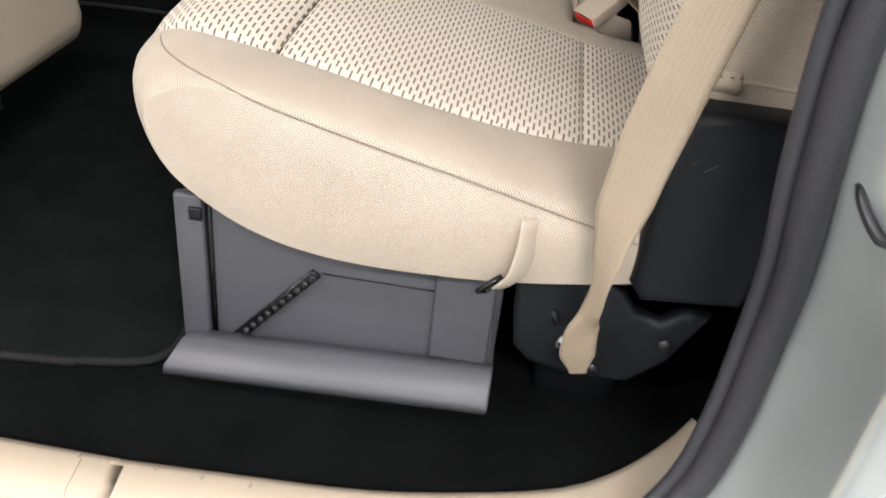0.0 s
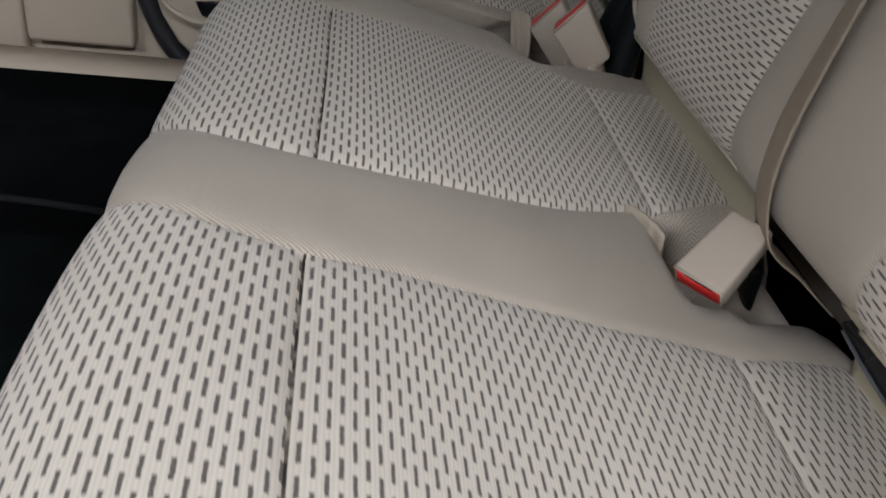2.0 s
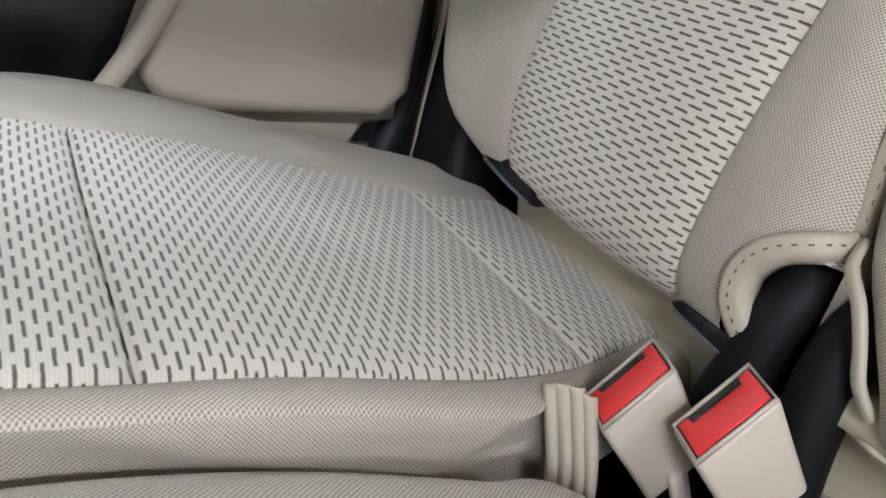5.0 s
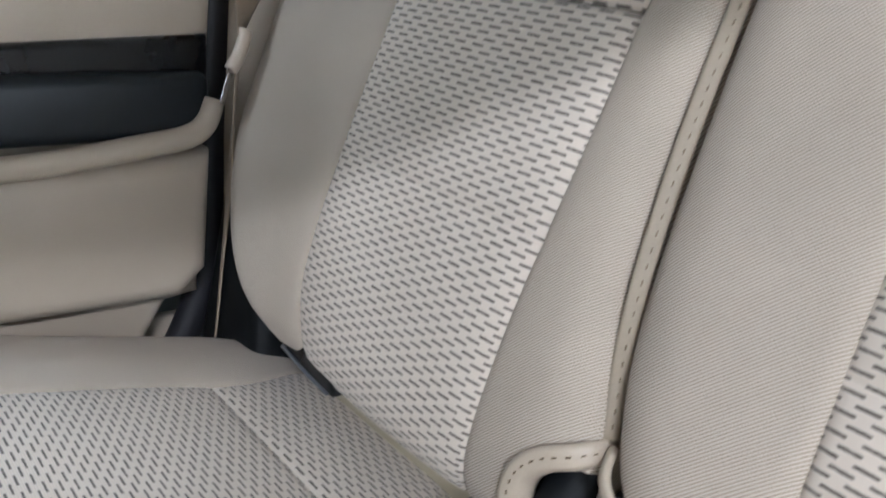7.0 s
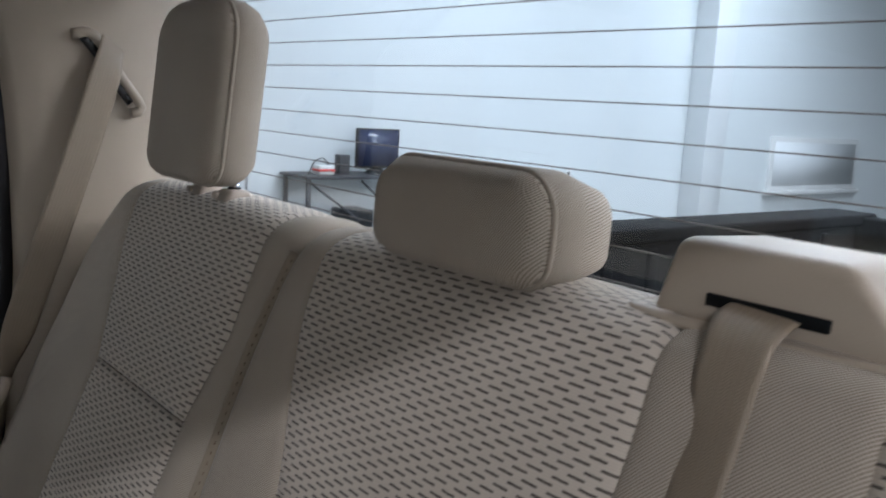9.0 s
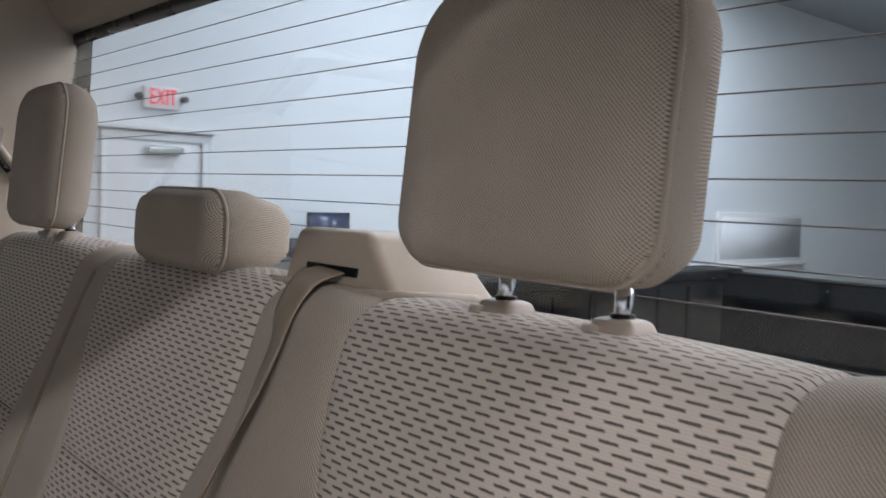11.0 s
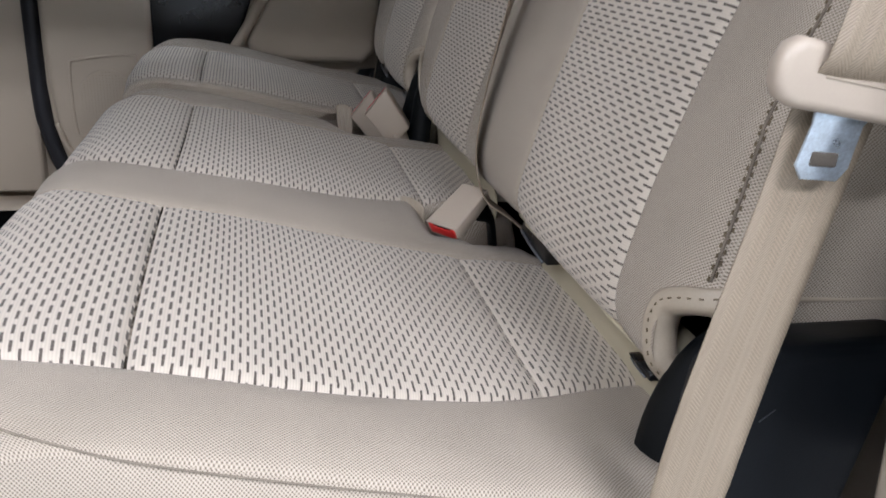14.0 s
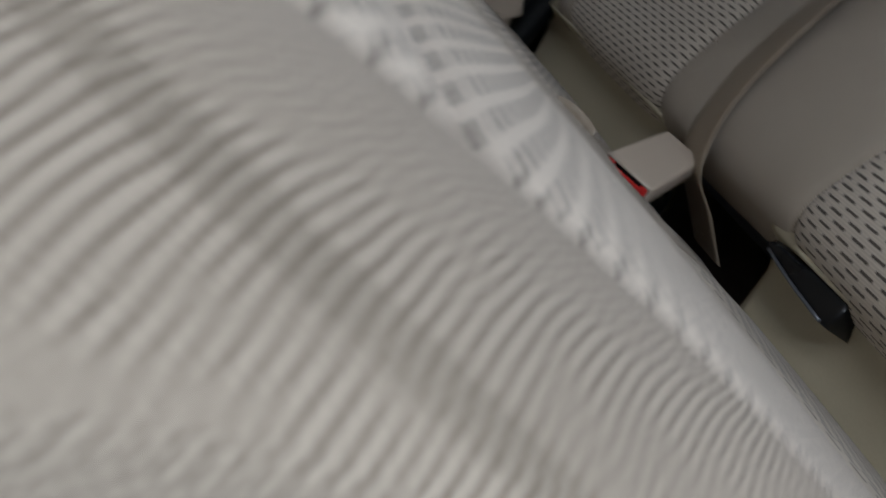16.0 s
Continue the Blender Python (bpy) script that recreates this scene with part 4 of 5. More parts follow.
# belt beside the open door
near = empty("shoulder_belt", (0.53, -0.08, 0.6))
strap("webbing", [((0.615, -0.055, 1.12), (0.004, -0.004, 0.0)), ((0.605, -0.055, 0.97), (0.006, -0.008, 0.002)), ((0.586, -0.06, 0.86), (0.0165, -0.008, 0.003)),
                  ((0.555, -0.074, 0.74), (0.026, -0.002, 0.003)), ((0.532, -0.093, 0.68), (0.026, 0.0, 0.0)), ((0.518, -0.1035, 0.648), (0.026, 0.0, -0.003)), ((0.513, -0.1038, 0.631), (0.0255, 0.0, -0.0036)),
                  ((0.513, -0.096, 0.6235), (0.0255, 0.0, -0.003)), ((0.516, -0.083, 0.612), (0.026, 0.0, 0.002)), ((0.510, -0.08, 0.575), (0.026, 0.0, 0.006)),
                  ((0.486, -0.08, 0.46), (0.026, 0.0, 0.005)), ((0.474, -0.078, 0.38), (0.022, -0.006, 0.004)), ((0.470, -0.076, 0.33), (0.013, -0.010, 0.002)), ((0.470, -0.073, 0.285), (0.006, -0.010, 0.0)),
                  ((0.468, -0.066, 0.255), (0.008, -0.009, 0.003)), ((0.466, -0.055, 0.225), (0.015, -0.002, 0.006)), ((0.468, -0.046, 0.190), (0.0165, -0.002, 0.006)), ((0.474, -0.038, 0.160), (0.008, -0.002, 0.004))], M_WEB, near)
grip = [(0.475, 0.606), (0.467, 0.609), (0.462, 0.616), (0.461, 0.626), (0.464, 0.635), (0.471, 0.6395), (0.481, 0.6392), (0.490, 0.6378), (0.498, 0.637), (0.521, 0.637),
        (0.529, 0.6378), (0.538, 0.6392), (0.548, 0.6395), (0.555, 0.635), (0.559, 0.626), (0.558, 0.616), (0.552, 0.609), (0.543, 0.606)]
def askew(bm, degrees=9.0):
    """Turns a piece of the tongue about its middle: it hangs aslant on the belt."""
    bmesh.ops.rotate(bm, cent=(0.51, -0.09, 0.62), matrix=Matrix.Rotation(radians(degrees), 3, "Y"), verts=bm.verts)
    bmesh.ops.translate(bm, vec=(0.005, 0, 0), verts=bm.verts)
    return bm


part("tongue_grip", askew(prism(grip, "y", -0.101, -0.086, 0.0055, 4)), M_BUCKLE, near, "cream tongue grip")
part("grip_slot", askew(box((0.486, -0.1018, 0.6225), (0.534, -0.0995, 0.6245), 0.001, 1)), M_TRIM, near, "recessed belt slot")
blade = prism([(0.491, 0.6120), (0.529, 0.6120), (0.521, 0.6020), (0.519, 0.5800), (0.514, 0.5730), (0.493, 0.5730), (0.488, 0.5800), (0.492, 0.6020)], "y", -0.0935, -0.0910, 0.0008, 1)
part("tongue_blade", askew(blade, 4.0), M_ZINC, near, "chrome tongue blade")
# brown box paints the shaded belt that shows through the blade's hole
part("blade_window", askew(box((0.495, -0.0945, 0.580), (0.511, -0.0905, 0.588), 0.0015, 2), 4.0), M_SEAM, near, "latch window of the blade, shaded belt painted brown")
tagged(near, "beige shoulder belt with cream and chrome tongue beside the open door", "seat belt", "seat belts")

# belt on the far pillar
far = empty("shoulder_belt", (0.66, 1.57, 1.1))
strap("webbing", [((0.688, 1.60, 1.145), (0.018, 0.006, -0.010)), ((0.672, 1.585, 1.09), (0.0225, 0.002, -0.004)), ((0.64, 1.577, 0.98), (0.0235, 0.0, -0.003)),
                  ((0.60, 1.572, 0.85), (0.0235, 0.0, -0.003)), ((0.565, 1.567, 0.74), (0.0235, 0.002, -0.003)), ((0.545, 1.568, 0.64), (0.012, 0.020, 0.0)),
                  ((0.535, 1.568, 0.50), (0.008, 0.022, 0.0)), ((0.522, 1.568, 0.36), (0.009, 0.022, 0.0)), ((0.515, 1.565, 0.28), (0.01, 0.02, 0.0))], M_WEB, far)
part("tongue_loop", tube([(0.545, 1.553, 0.665), (0.541, 1.551, 0.65), (0.534, 1.55, 0.635), (0.527, 1.549, 0.625)], 0.010, 8, flat=0.7), M_BUCKLE, far, "cream tongue loop")
part("tongue_blade", tube([(0.528, 1.548, 0.628), (0.521, 1.545, 0.61), (0.515, 1.542, 0.592)], 0.008, 8, flat=0.15), M_CHROME, far, "chrome tongue blade")
tagged(far, "beige shoulder belt running down the far pillar", "seat belt", "seat belts")

# black hinge brackets and latches low in the corners of the bench
for name, bm, mat, label in (
        ("hinge_cover", tube([(0.590, 0.016, 0.425), (0.556, 0.016, 0.420), (0.530, 0.016, 0.40), (0.514, 0.018, 0.362), (0.507, 0.018, 0.31), (0.506, 0.018, 0.25)], 0.023, 14, flat=0.6), M_HINGE, "blue-black plastic hinge cover under the backrest corner"),
        ("hinge_cover", tube([(0.57, 1.028, 0.452), (0.545, 1.029, 0.448), (0.525, 1.032, 0.425), (0.512, 1.036, 0.38), (0.50, 1.045, 0.32), (0.50, 1.05, 0.25)], 0.020, 14, flat=0.8), M_HINGE, "blue-black plastic hinge cover under the backrest corner"),
        ("hinge_cover", tube([(0.57, 0.982, 0.445), (0.545, 0.984, 0.442), (0.525, 0.986, 0.418), (0.515, 0.984, 0.37), (0.51, 0.978, 0.31), (0.51, 0.975, 0.25)], 0.020, 14, flat=0.8), M_HINGE, "blue-black plastic hinge cover under the backrest corner"),
        # next two: black blocks added to make the voids look shaded
        ("void_block", box((0.565, 0.945, 0.24), (0.60, 1.065, 0.475), 0.006), M_BLACK, "black block for the shaded void between the backrests"),
        ("void_block", box((0.565, 0.0, 0.24), (0.60, 0.09, 0.46), 0.006), M_BLACK, "black block for the shaded void behind the backrest corner"),
        ("hinge_cover", frustum((0.50, 1.44), (0.62, 1.60), (0.54, 1.50), (0.62, 1.60), 0.25, 0.50, 0.02, 3), M_HINGE, "blue-black plastic hinge cover under the backrest corner")):
    tagged(part(name, bm, mat), label, "seat bracket", "bench brackets")

# child anchors: black pockets that taper along the crease, front highlight modelled in grey
for y0, y1, z, h, x in ((0.308, 0.398, 0.377, 0.011, 0.513), (1.288, 1.386, 0.398, 0.014, 0.503), (0.078, 0.120, 0.364, 0.0032, 0.522), (1.032, 1.104, 0.393, 0.0075, 0.500)):
    anchor = empty("child_anchor", (x, (y0 + y1) / 2, z))
    shape = prism([(y0, z - h), (y0 + 0.012, z - h * 1.1), (y1 - 0.006, z - h * 0.35), (y1, z + h * 0.1), (y1 - 0.006, z + h * 0.6), (y0 + 0.02, z + h), (y0, z + h)], "x", x, x + 0.04, min(0.004, h * 0.5), 3)
    part("pocket", shape, M_BLACK, anchor)
    part("edge_highlight", tube([(x - 0.0005, y0 + 0.006, z - h * 0.92), (x - 0.001, (y0 + y1) / 2, z - h * 0.62), (x - 0.0005, y1 - 0.008, z - h * 0.2)], max(0.0008, h * 0.13), 6), M_BRUSHED, anchor, "grey strip for the front edge's highlight")
    tagged(anchor, "black child seat anchor pocket in the bench crease", "seat anchor", "child seat anchors")


# ---- under the bench ----
bin_ = empty("storage_box", (0.22, 0.4, 0.05))
part("side_panel", prism([(0.072, 0.075), (0.392, 0.105), (0.376, 0.262), (0.058, 0.268)], "y", 0.012, 0.020, 0.003), M_GREY, bin_)
part("corner_post", box((0.052, 0.002, 0.078), (0.082, 0.014, 0.27), 0.003), M_GREY, bin_)
part("end_plate", box((0.321, 0.004, 0.113), (0.383, 0.013, 0.262), 0.003), M_GREY, bin_, "flat end plate")
ledge = prism([(0.006, 0.098), (-0.012, 0.097), (-0.037, 0.077), (-0.039, 0.066), (0.01, 0.070)], "x", 0.060, 0.392, 0.003, 3)
for v in ledge.verts:
    v.co.z += 0.055 * (v.co.x - 0.06)
    v.co.x -= 0.5 * max(0.0, -v.co.y) * (v.co.x < 0.2)
part("bottom_ledge", ledge, M_GREY, bin_, "slanted folding ledge")
part("bin_front", box((0.06, 0.02, 0.06), (0.07, 0.93, 0.268), 0.003), M_GREY, bin_)
part("bin_back", box((0.38, 0.02, 0.06), (0.39, 0.93, 0.268), 0.003), M_GREY, bin_)
part("groove", box((0.082, 0.0095, 0.09), (0.088, 0.0125, 0.262), 0.001, 1), M_BLACK, bin_)
part("latch", box((0.068, -0.001, 0.243), (0.082, 0.004, 0.258), 0.002), M_BLACK, bin_)
part("latch", box((0.078, -0.001, 0.086), (0.092, 0.004, 0.098), 0.002), M_BLACK, bin_)
arm = prism([(0.118, 0.094), (0.202, 0.192), (0.193, 0.199), (0.106, 0.099)], "y", 0.006, 0.012, 0.002)
part("strut", arm, M_BLACK, bin_, "toothed black folding strut")
for k in range(11):
    f = k / 10
    part("strut_tooth", box((0.114 + 0.081 * f - 0.003, 0.002, 0.099 + 0.093 * f - 0.003), (0.114 + 0.081 * f + 0.003, 0.0065, 0.099 + 0.093 * f + 0.003), 0.001, 1), M_STEEL, bin_)
part("score_line", box((0.203, 0.0108, 0.193), (0.321, 0.0122, 0.1952), 0.0005, 1), M_BLACK, bin_)
tagged(bin_, "slate grey folding storage box under the bench", "storage box")

bracket = empty("seat_bracket", (0.48, 0.0, 0.05))
part("plate", prism([(0.400, 0.240), (0.402, 0.20), (0.408, 0.157), (0.424, 0.140), (0.475, 0.129), (0.528, 0.133), (0.562, 0.167), (0.592, 0.230), (0.566, 0.232), (0.545, 0.215), (0.520, 0.222), (0.505, 0.245), (0.47, 0.262)], "y", -0.012, 0.010, 0.009, 4), M_SLATE, bracket)
part("foot", box((0.44, 0.05, 0.045), (0.53, 0.09, 0.15), 0.01), M_HINGE, bracket)
part("hole", prism([(0.437, 0.213), (0.445, 0.213), (0.451, 0.195), (0.443, 0.195)], "y", -0.0135, -0.0105, 0.0005, 1), M_BLACK, bracket)
part("bolt", cylinder((0.553, -0.017, 0.193), (0.553, -0.011, 0.193), 0.007, None, 6), M_STEEL, bracket)
part("belt_anchor", cylinder((0.463, -0.020, 0.176), (0.463, -0.01, 0.176), 0.014), M_CHROME, bracket, "bright belt anchor bolt")
part("lower_bolt", cylinder((0.489, -0.018, 0.150), (0.489, -0.011, 0.150), 0.006), M_STEEL, bracket)
tagged(bracket, "black pressed steel seat bracket on the carpet", "seat bracket")

quarter = empty("quarter_trim", (0.56, 0.0, 0.3))
part("panel", prism([(0.500, 0.276), (0.513, 0.258), (0.604, 0.266), (0.64, 0.45), (0.53, 0.45), (0.513, 0.443), (0.503, 0.425), (0.499, 0.40)], "y", -0.045, 0.0, 0.012, 3), M_SLATE, quarter)
for a, b in (((0.525, 0.405), (0.53, 0.412)), ((0.535, 0.40), (0.545, 0.408))):
    part("scratch", cylinder((a[0], -0.0455, a[1]), (b[0], -0.0455, b[1]), 0.0004, None, 5), M_GREY, quarter, "pale scratch")
tagged(quarter, "scratched blue-black side trim beside the backrest", "side trim")

# ---- cab floor ----
carp = part("cab_carpet", box((-1.6, -0.16, 0.0), (0.95, 1.495, 0.05), 0.01), M_CARPET)
tagged(carp, "black cab carpet", "carpet", kind="structure")
mat_ob = empty("floor_mat", (-0.3, 0.4, 0.05))
mat_pts = [(-0.75, -0.09), (-0.14, -0.043), (-0.05, -0.031), (0.006, -0.018), (0.028, -0.002), (0.036, 0.022), (0.034, 0.09), (0.045, 0.40), (0.045, 0.93), (-0.75, 0.93)]
part("sheet", prism(mat_pts, "z", 0.0505, 0.062, 0.003), M_MAT, mat_ob)
part("edging", tube([(x, y, 0.058) for x, y in mat_pts], 0.005, 8, True), M_EDGING, mat_ob, "stitched black edging")
tagged(mat_ob, "charcoal carpet floor mat with black edging", "floor mat")
# driver's seat, of which only the lower back corner shows
front_seat = empty("front_seat", (-0.4, 0.28, 0.05))
part("backrest", frustum((-0.46, 0.04), (-0.32, 0.60), (-0.62, 0.06), (-0.44, 0.57), 0.165, 0.98, 0.05, 4), M_TRIM, front_seat)
part("cushion", box((-0.95, 0.02, 0.2), (-0.46, 0.555, 0.40), 0.05, 4), M_CLOTH, front_seat)
part("rail", box((-0.95, 0.08, 0.05), (-0.45, 0.12, 0.2), 0.005), M_STEEL, front_seat)
part("rail", box((-0.95, 0.46, 0.05), (-0.45, 0.50, 0.2), 0.005), M_STEEL, front_seat)
tagged(front_seat, "beige front seat with a plastic back shell", "front seat")


# ---- near door opening: sill, seals, pillar, body ----
sill = empty("sill_trim", (0.0, -0.2, 0.05))
inner = [(-1.5, -0.158), (-0.07, -0.160), (0.017, -0.162), (0.153, -0.156), (0.289, -0.147), (0.397, -0.126), (0.479, -0.101), (0.536, -0.064), (0.586, -0.013), (0.617, 0.029)]
pts_in = spline([(x, y, 0.062) for x, y in inner], 0.02)
rows = []
for p in pts_in:
    rows.append([(p.x, p.y + 0.008, 0.045), (p.x, p.y, 0.066), (p.x + 0.002, p.y - 0.012, 0.072), (p.x + 0.005, p.y - 0.05, 0.070), (p.x + 0.01, min(p.y - 0.06, -0.20), 0.055), (p.x + 0.01, -0.235, 0.03)])
put("plate", grid_mesh("plate", rows), M_TRIM, sill)
for x in (0.016, 0.046, 0.091, 0.137, 0.183, 0.29):
    part("rib", cylinder((x, -0.168, 0.0725), (x - 0.012, -0.21, 0.058), 0.0014, None, 6), M_TRIM, sill)
tagged(sill, "beige ribbed sill trim of the open door", "sill trim", kind="structure")

SEAL = [(-1.4, -0.215, 0.035), (0.25, -0.205, 0.035), (0.42, -0.19, 0.045), (0.52, -0.165, 0.075), (0.572, -0.14, 0.13), (0.592, -0.125, 0.20), (0.597, -0.12, 0.30), (0.590, -0.137, 0.38), (0.575, -0.157, 0.46), (0.566, -0.16, 0.55), (0.558, -0.16, 0.62),
        (0.553, -0.16, 0.69), (0.556, -0.16, 0.73), (0.562, -0.16, 0.77), (0.566, -0.16, 0.82), (0.565, -0.16, 0.86), (0.558, -0.16, 0.91), (0.546, -0.155, 0.97), (0.515, -0.14, 1.09), (0.465, -0.12, 1.22), (0.38, -0.09, 1.34), (0.25, -0.06, 1.40), (-1.4, -0.05, 1.42)]


def beside(low, high, dy):
    """The seal's line shifted sideways: by low along the sill, by high up the pillar."""
    return [(x + low + (high - low) * smooth(0.52, 0.68, z), y + dy, z) for x, y, z in SEAL]


seal = empty("door_seal", (0.59, -0.12, 0.3))
part("inner_bulb", tube(beside(-0.012, 0.0, 0.002), 0.0068, 12), M_SEAL, seal)
part("web", tube(beside(-0.002, 0.010, 0.008), 0.0075, 10), M_RUBBER, seal)
part("outer_bulb", tube(beside(0.007, 0.027, -0.002), 0.0145, 14), M_SEAL, seal)
tagged(seal, "black rubber door seal round the open doorway", "door seal", "door seals", "structure")
rows = []
for p, q in zip(spline(SEAL, 0.03), spline(SEAL, 0.03)[1:]):
    way = (q - p).normalized()
    out = Vector((way.z, 0, -way.x))
    wide = 0.016 * smooth(0.52, 0.68, p.z)
    rows.append([p + out * 0.016 + Vector((0, 0.005, 0)), p + out * (0.024 + wide) + Vector((0, -0.012, 0)), p + out * (0.042 + wide) + Vector((0, -0.05, 0)), p + out * (0.048 + wide) + Vector((0, -0.11, 0)),
                 p + out * (0.051 + wide) + Vector((0, -0.12, 0)), p + out * (0.058 + wide) + Vector((0, -0.126, 0)), p + out * 0.083 + Vector((0, -0.13, 0)), p + out * (0.16 if p.z < 0.3 else 0.5) + Vector((0, -0.13, 0))])
body = put("body_side", grid_mesh("body_side", rows), M_SILVER)
tagged(body, "silver painted body side round the open doorway", "body side", kind="structure")
striker = empty("door_striker", (0.64, -0.17, 0.44))
part("loop", tube([(0.660, -0.172, 0.472), (0.610, -0.175, 0.471), (0.603, -0.182, 0.467), (0.612, -0.200, 0.452), (0.622, -0.206, 0.448), (0.660, -0.207, 0.447)], 0.0042, 10), M_STEEL, striker)
part("base", box((0.648, -0.222, 0.435), (0.656, -0.165, 0.482), 0.003), M_STEEL, striker)
tagged(striker, "black steel door striker on the door jamb", "door striker")

# near pillar trim: a rounded beige strip behind the belt
STRIP = [(0.36, 0.599), (0.40, 0.596), (0.43, 0.593), (0.47, 0.590), (0.51, 0.587), (0.56, 0.583), (0.62, 0.577), (0.66, 0.573), (0.70, 0.574), (0.747, 0.578), (0.796, 0.583), (0.845, 0.581), (0.89, 0.575), (0.94, 0.568), (1.0, 0.556), (1.15, 0.515), (1.32, 0.44), (1.42, 0.40)]
rows, dark = [], []
for k in range(54):
    z = 0.36 + 0.02 * k
    l = lerp_table(STRIP, z)
    rows.append([(l + 0.10, -0.061, z), (l + 0.04, -0.066, z), (l + 0.006, -0.078, z), (l, -0.086, z), (l + 0.002, -0.094, z), (l + 0.008, -0.099, z), (l + 0.0135, -0.1015, z), (l + 0.015, -0.099, z)])
    b = lerp_table([(p[2], p[0]) for p in SEAL[6:20]], z)
    edge = lerp_table([(p[2], p[1]) for p in SEAL[6:20]], z)
    dark.append([(l + 0.017, -0.09, z), (l + 0.0135, -0.1005, z), (l + 0.012, -0.106, z), ((l + b) / 2 + 0.006, (edge - 0.10) / 2, z), (b + 0.002, edge + 0.004, z), (b + 0.008, edge + 0.008, z)])
pillar = put("pillar_trim", grid_mesh("pillar_trim", rows), M_TRIM)
tagged(pillar, "beige pillar trim beside the open doorway", "pillar trim", "pillar trims", "structure")
finisher = put("pillar_finisher", grid_mesh("pillar_finisher", dark), M_SLATE)
tagged(finisher, "dark slate finisher between pillar trim and door seal", "pillar trim", "pillar trims", "structure")
# black sheet added where only the gap's shade shows beside the backrest
rows = [[(x, -0.024, z), (0.76, -0.035, z), (0.88, -0.05, z)] for x, z in ((0.68, 0.05), (0.665, 0.4), (0.625, 0.52), (0.632, 0.66), (0.652, 0.8), (0.68, 0.95), (0.68, 1.2), (0.68, 1.42))]
inner_q = put("gap_shade_sheet", grid_mesh("gap_shade_sheet", rows), M_BLACK)
tagged(inner_q, "black sheet standing for the shade beside the backrest", "pillar trim", "pillar trims", "structure")

# ---- far side: door, pillar ----
door = empty("rear_door", (0.0, 1.65, 0.2))
FY = 1.62
part("lower_panel", prism([(-0.222, 0.60), (-0.22, 0.30), (-0.212, 0.20), (-0.19, 0.12), (-0.16, 0.065), (-0.12, 0.028), (-0.06, 0.003), (0.0, -0.011), (0.10, -0.012), (0.25, 0.03), (0.36, 0.12), (0.43, 0.24), (0.49, 0.34), (0.53, 0.345), (0.53, 0.60)], "y", FY + 0.018, FY + 0.05, 0.012, 3), M_TRIM, door)
part("upper_panel", prism([(-0.222, 0.575), (0.535, 0.59), (0.548, 0.80), (0.535, 0.848), (0.512, 0.866), (0.47, 0.842), (0.43, 0.820), (0.38, 0.800), (0.25, 0.785), (-0.222, 0.757)], "y", FY + 0.005, FY + 0.09, 0.014, 3), M_TRIM, door)
part("switch_recess", prism([(-0.218, 0.525), (0.25, 0.540), (0.531, 0.556), (0.531, 0.651), (0.25, 0.637), (-0.218, 0.60)], "y", FY - 0.006, FY + 0.03, 0.008, 3), M_BLACK, door, "black armrest bezel")
part("armrest", box((-0.215, FY - 0.045, 0.552), (0.30, FY, 0.606), 0.016, 4), M_NAVY, door, "blue-black armrest pad")
part("armrest_end", box((0.29, FY - 0.03, 0.545), (0.525, FY, 0.615), 0.018, 4), M_NAVY, door)
part("switch_knob", cylinder((0.285, FY - 0.05, 0.578), (0.285, FY - 0.03, 0.578), 0.018), M_BLACK, door)
# bright handle plate
part("handle_plate", prism([(0.105, 0.618), (0.252, 0.624), (0.248, 0.785), (0.105, 0.772)], "y", FY - 0.006, FY + 0.008, 0.006, 3), M_BRUSHED, door, "dark brushed metal handle plate")
for x in (0.112, 0.243):
    part("handle_edge", box((x - 0.004, FY - 0.012, 0.63), (x + 0.004, FY - 0.004, 0.77), 0.003), M_CHROME, door, "chrome handle edge")
# map pocket with its lip
part("pocket", prism([(0.218, 0.41), (0.245, 0.374), (0.30, 0.363), (0.49, 0.361), (0.522, 0.392), (0.528, 0.53), (0.30, 0.52), (0.262, 0.50)], "y", FY - 0.03, FY + 0.03, 0.02, 4), M_TRIM, door)
part("pocket_lip", tube([(0.185, FY - 0.025, 0.372), (0.225, FY - 0.03, 0.435), (0.266, FY - 0.032, 0.508), (0.30, FY - 0.033, 0.526), (0.37, FY - 0.034, 0.532), (0.44, FY - 0.034, 0.541), (0.495, FY - 0.033, 0.549), (0.517, FY - 0.030, 0.562), (0.528, FY - 0.024, 0.585)], 0.013, 10), M_TRIM, door)
part("dark_recess", prism([(0.015, 0.50), (0.02, 0.38), (0.07, 0.36), (0.19, 0.36), (0.245, 0.52), (0.015, 0.52)], "y", FY + 0.004, FY + 0.02, 0.004), M_BLACK, door, "black recess ahead of the pocket")
# speaker block and slot
part("speaker_block", prism([(-0.212, 0.515), (-0.208, 0.32), (-0.198, 0.21), (-0.175, 0.145), (-0.14, 0.112), (-0.10, 0.103), (0.018, 0.103), (0.018, 0.515)], "y", FY - 0.012, FY + 0.03, 0.015, 4), M_TRIM, door)
grille = [(-0.157, 0.205), (-0.137, 0.185), (-0.03, 0.195), (-0.009, 0.212), (-0.015, 0.350), (-0.035, 0.371), (-0.14, 0.358), (-0.160, 0.340)]
part("speaker_frame", tube([(x, FY - 0.0115, z) for x, z in grille], 0.0035, 8, True), M_TRIM, door)
part("speaker_cone", cylinder((-0.085, FY - 0.008, 0.277), (-0.085, FY - 0.0142, 0.277), 0.062, 0.0605, 40), M_TRIM, door, "flat perforated speaker grille", False)
holes = bmesh.new()
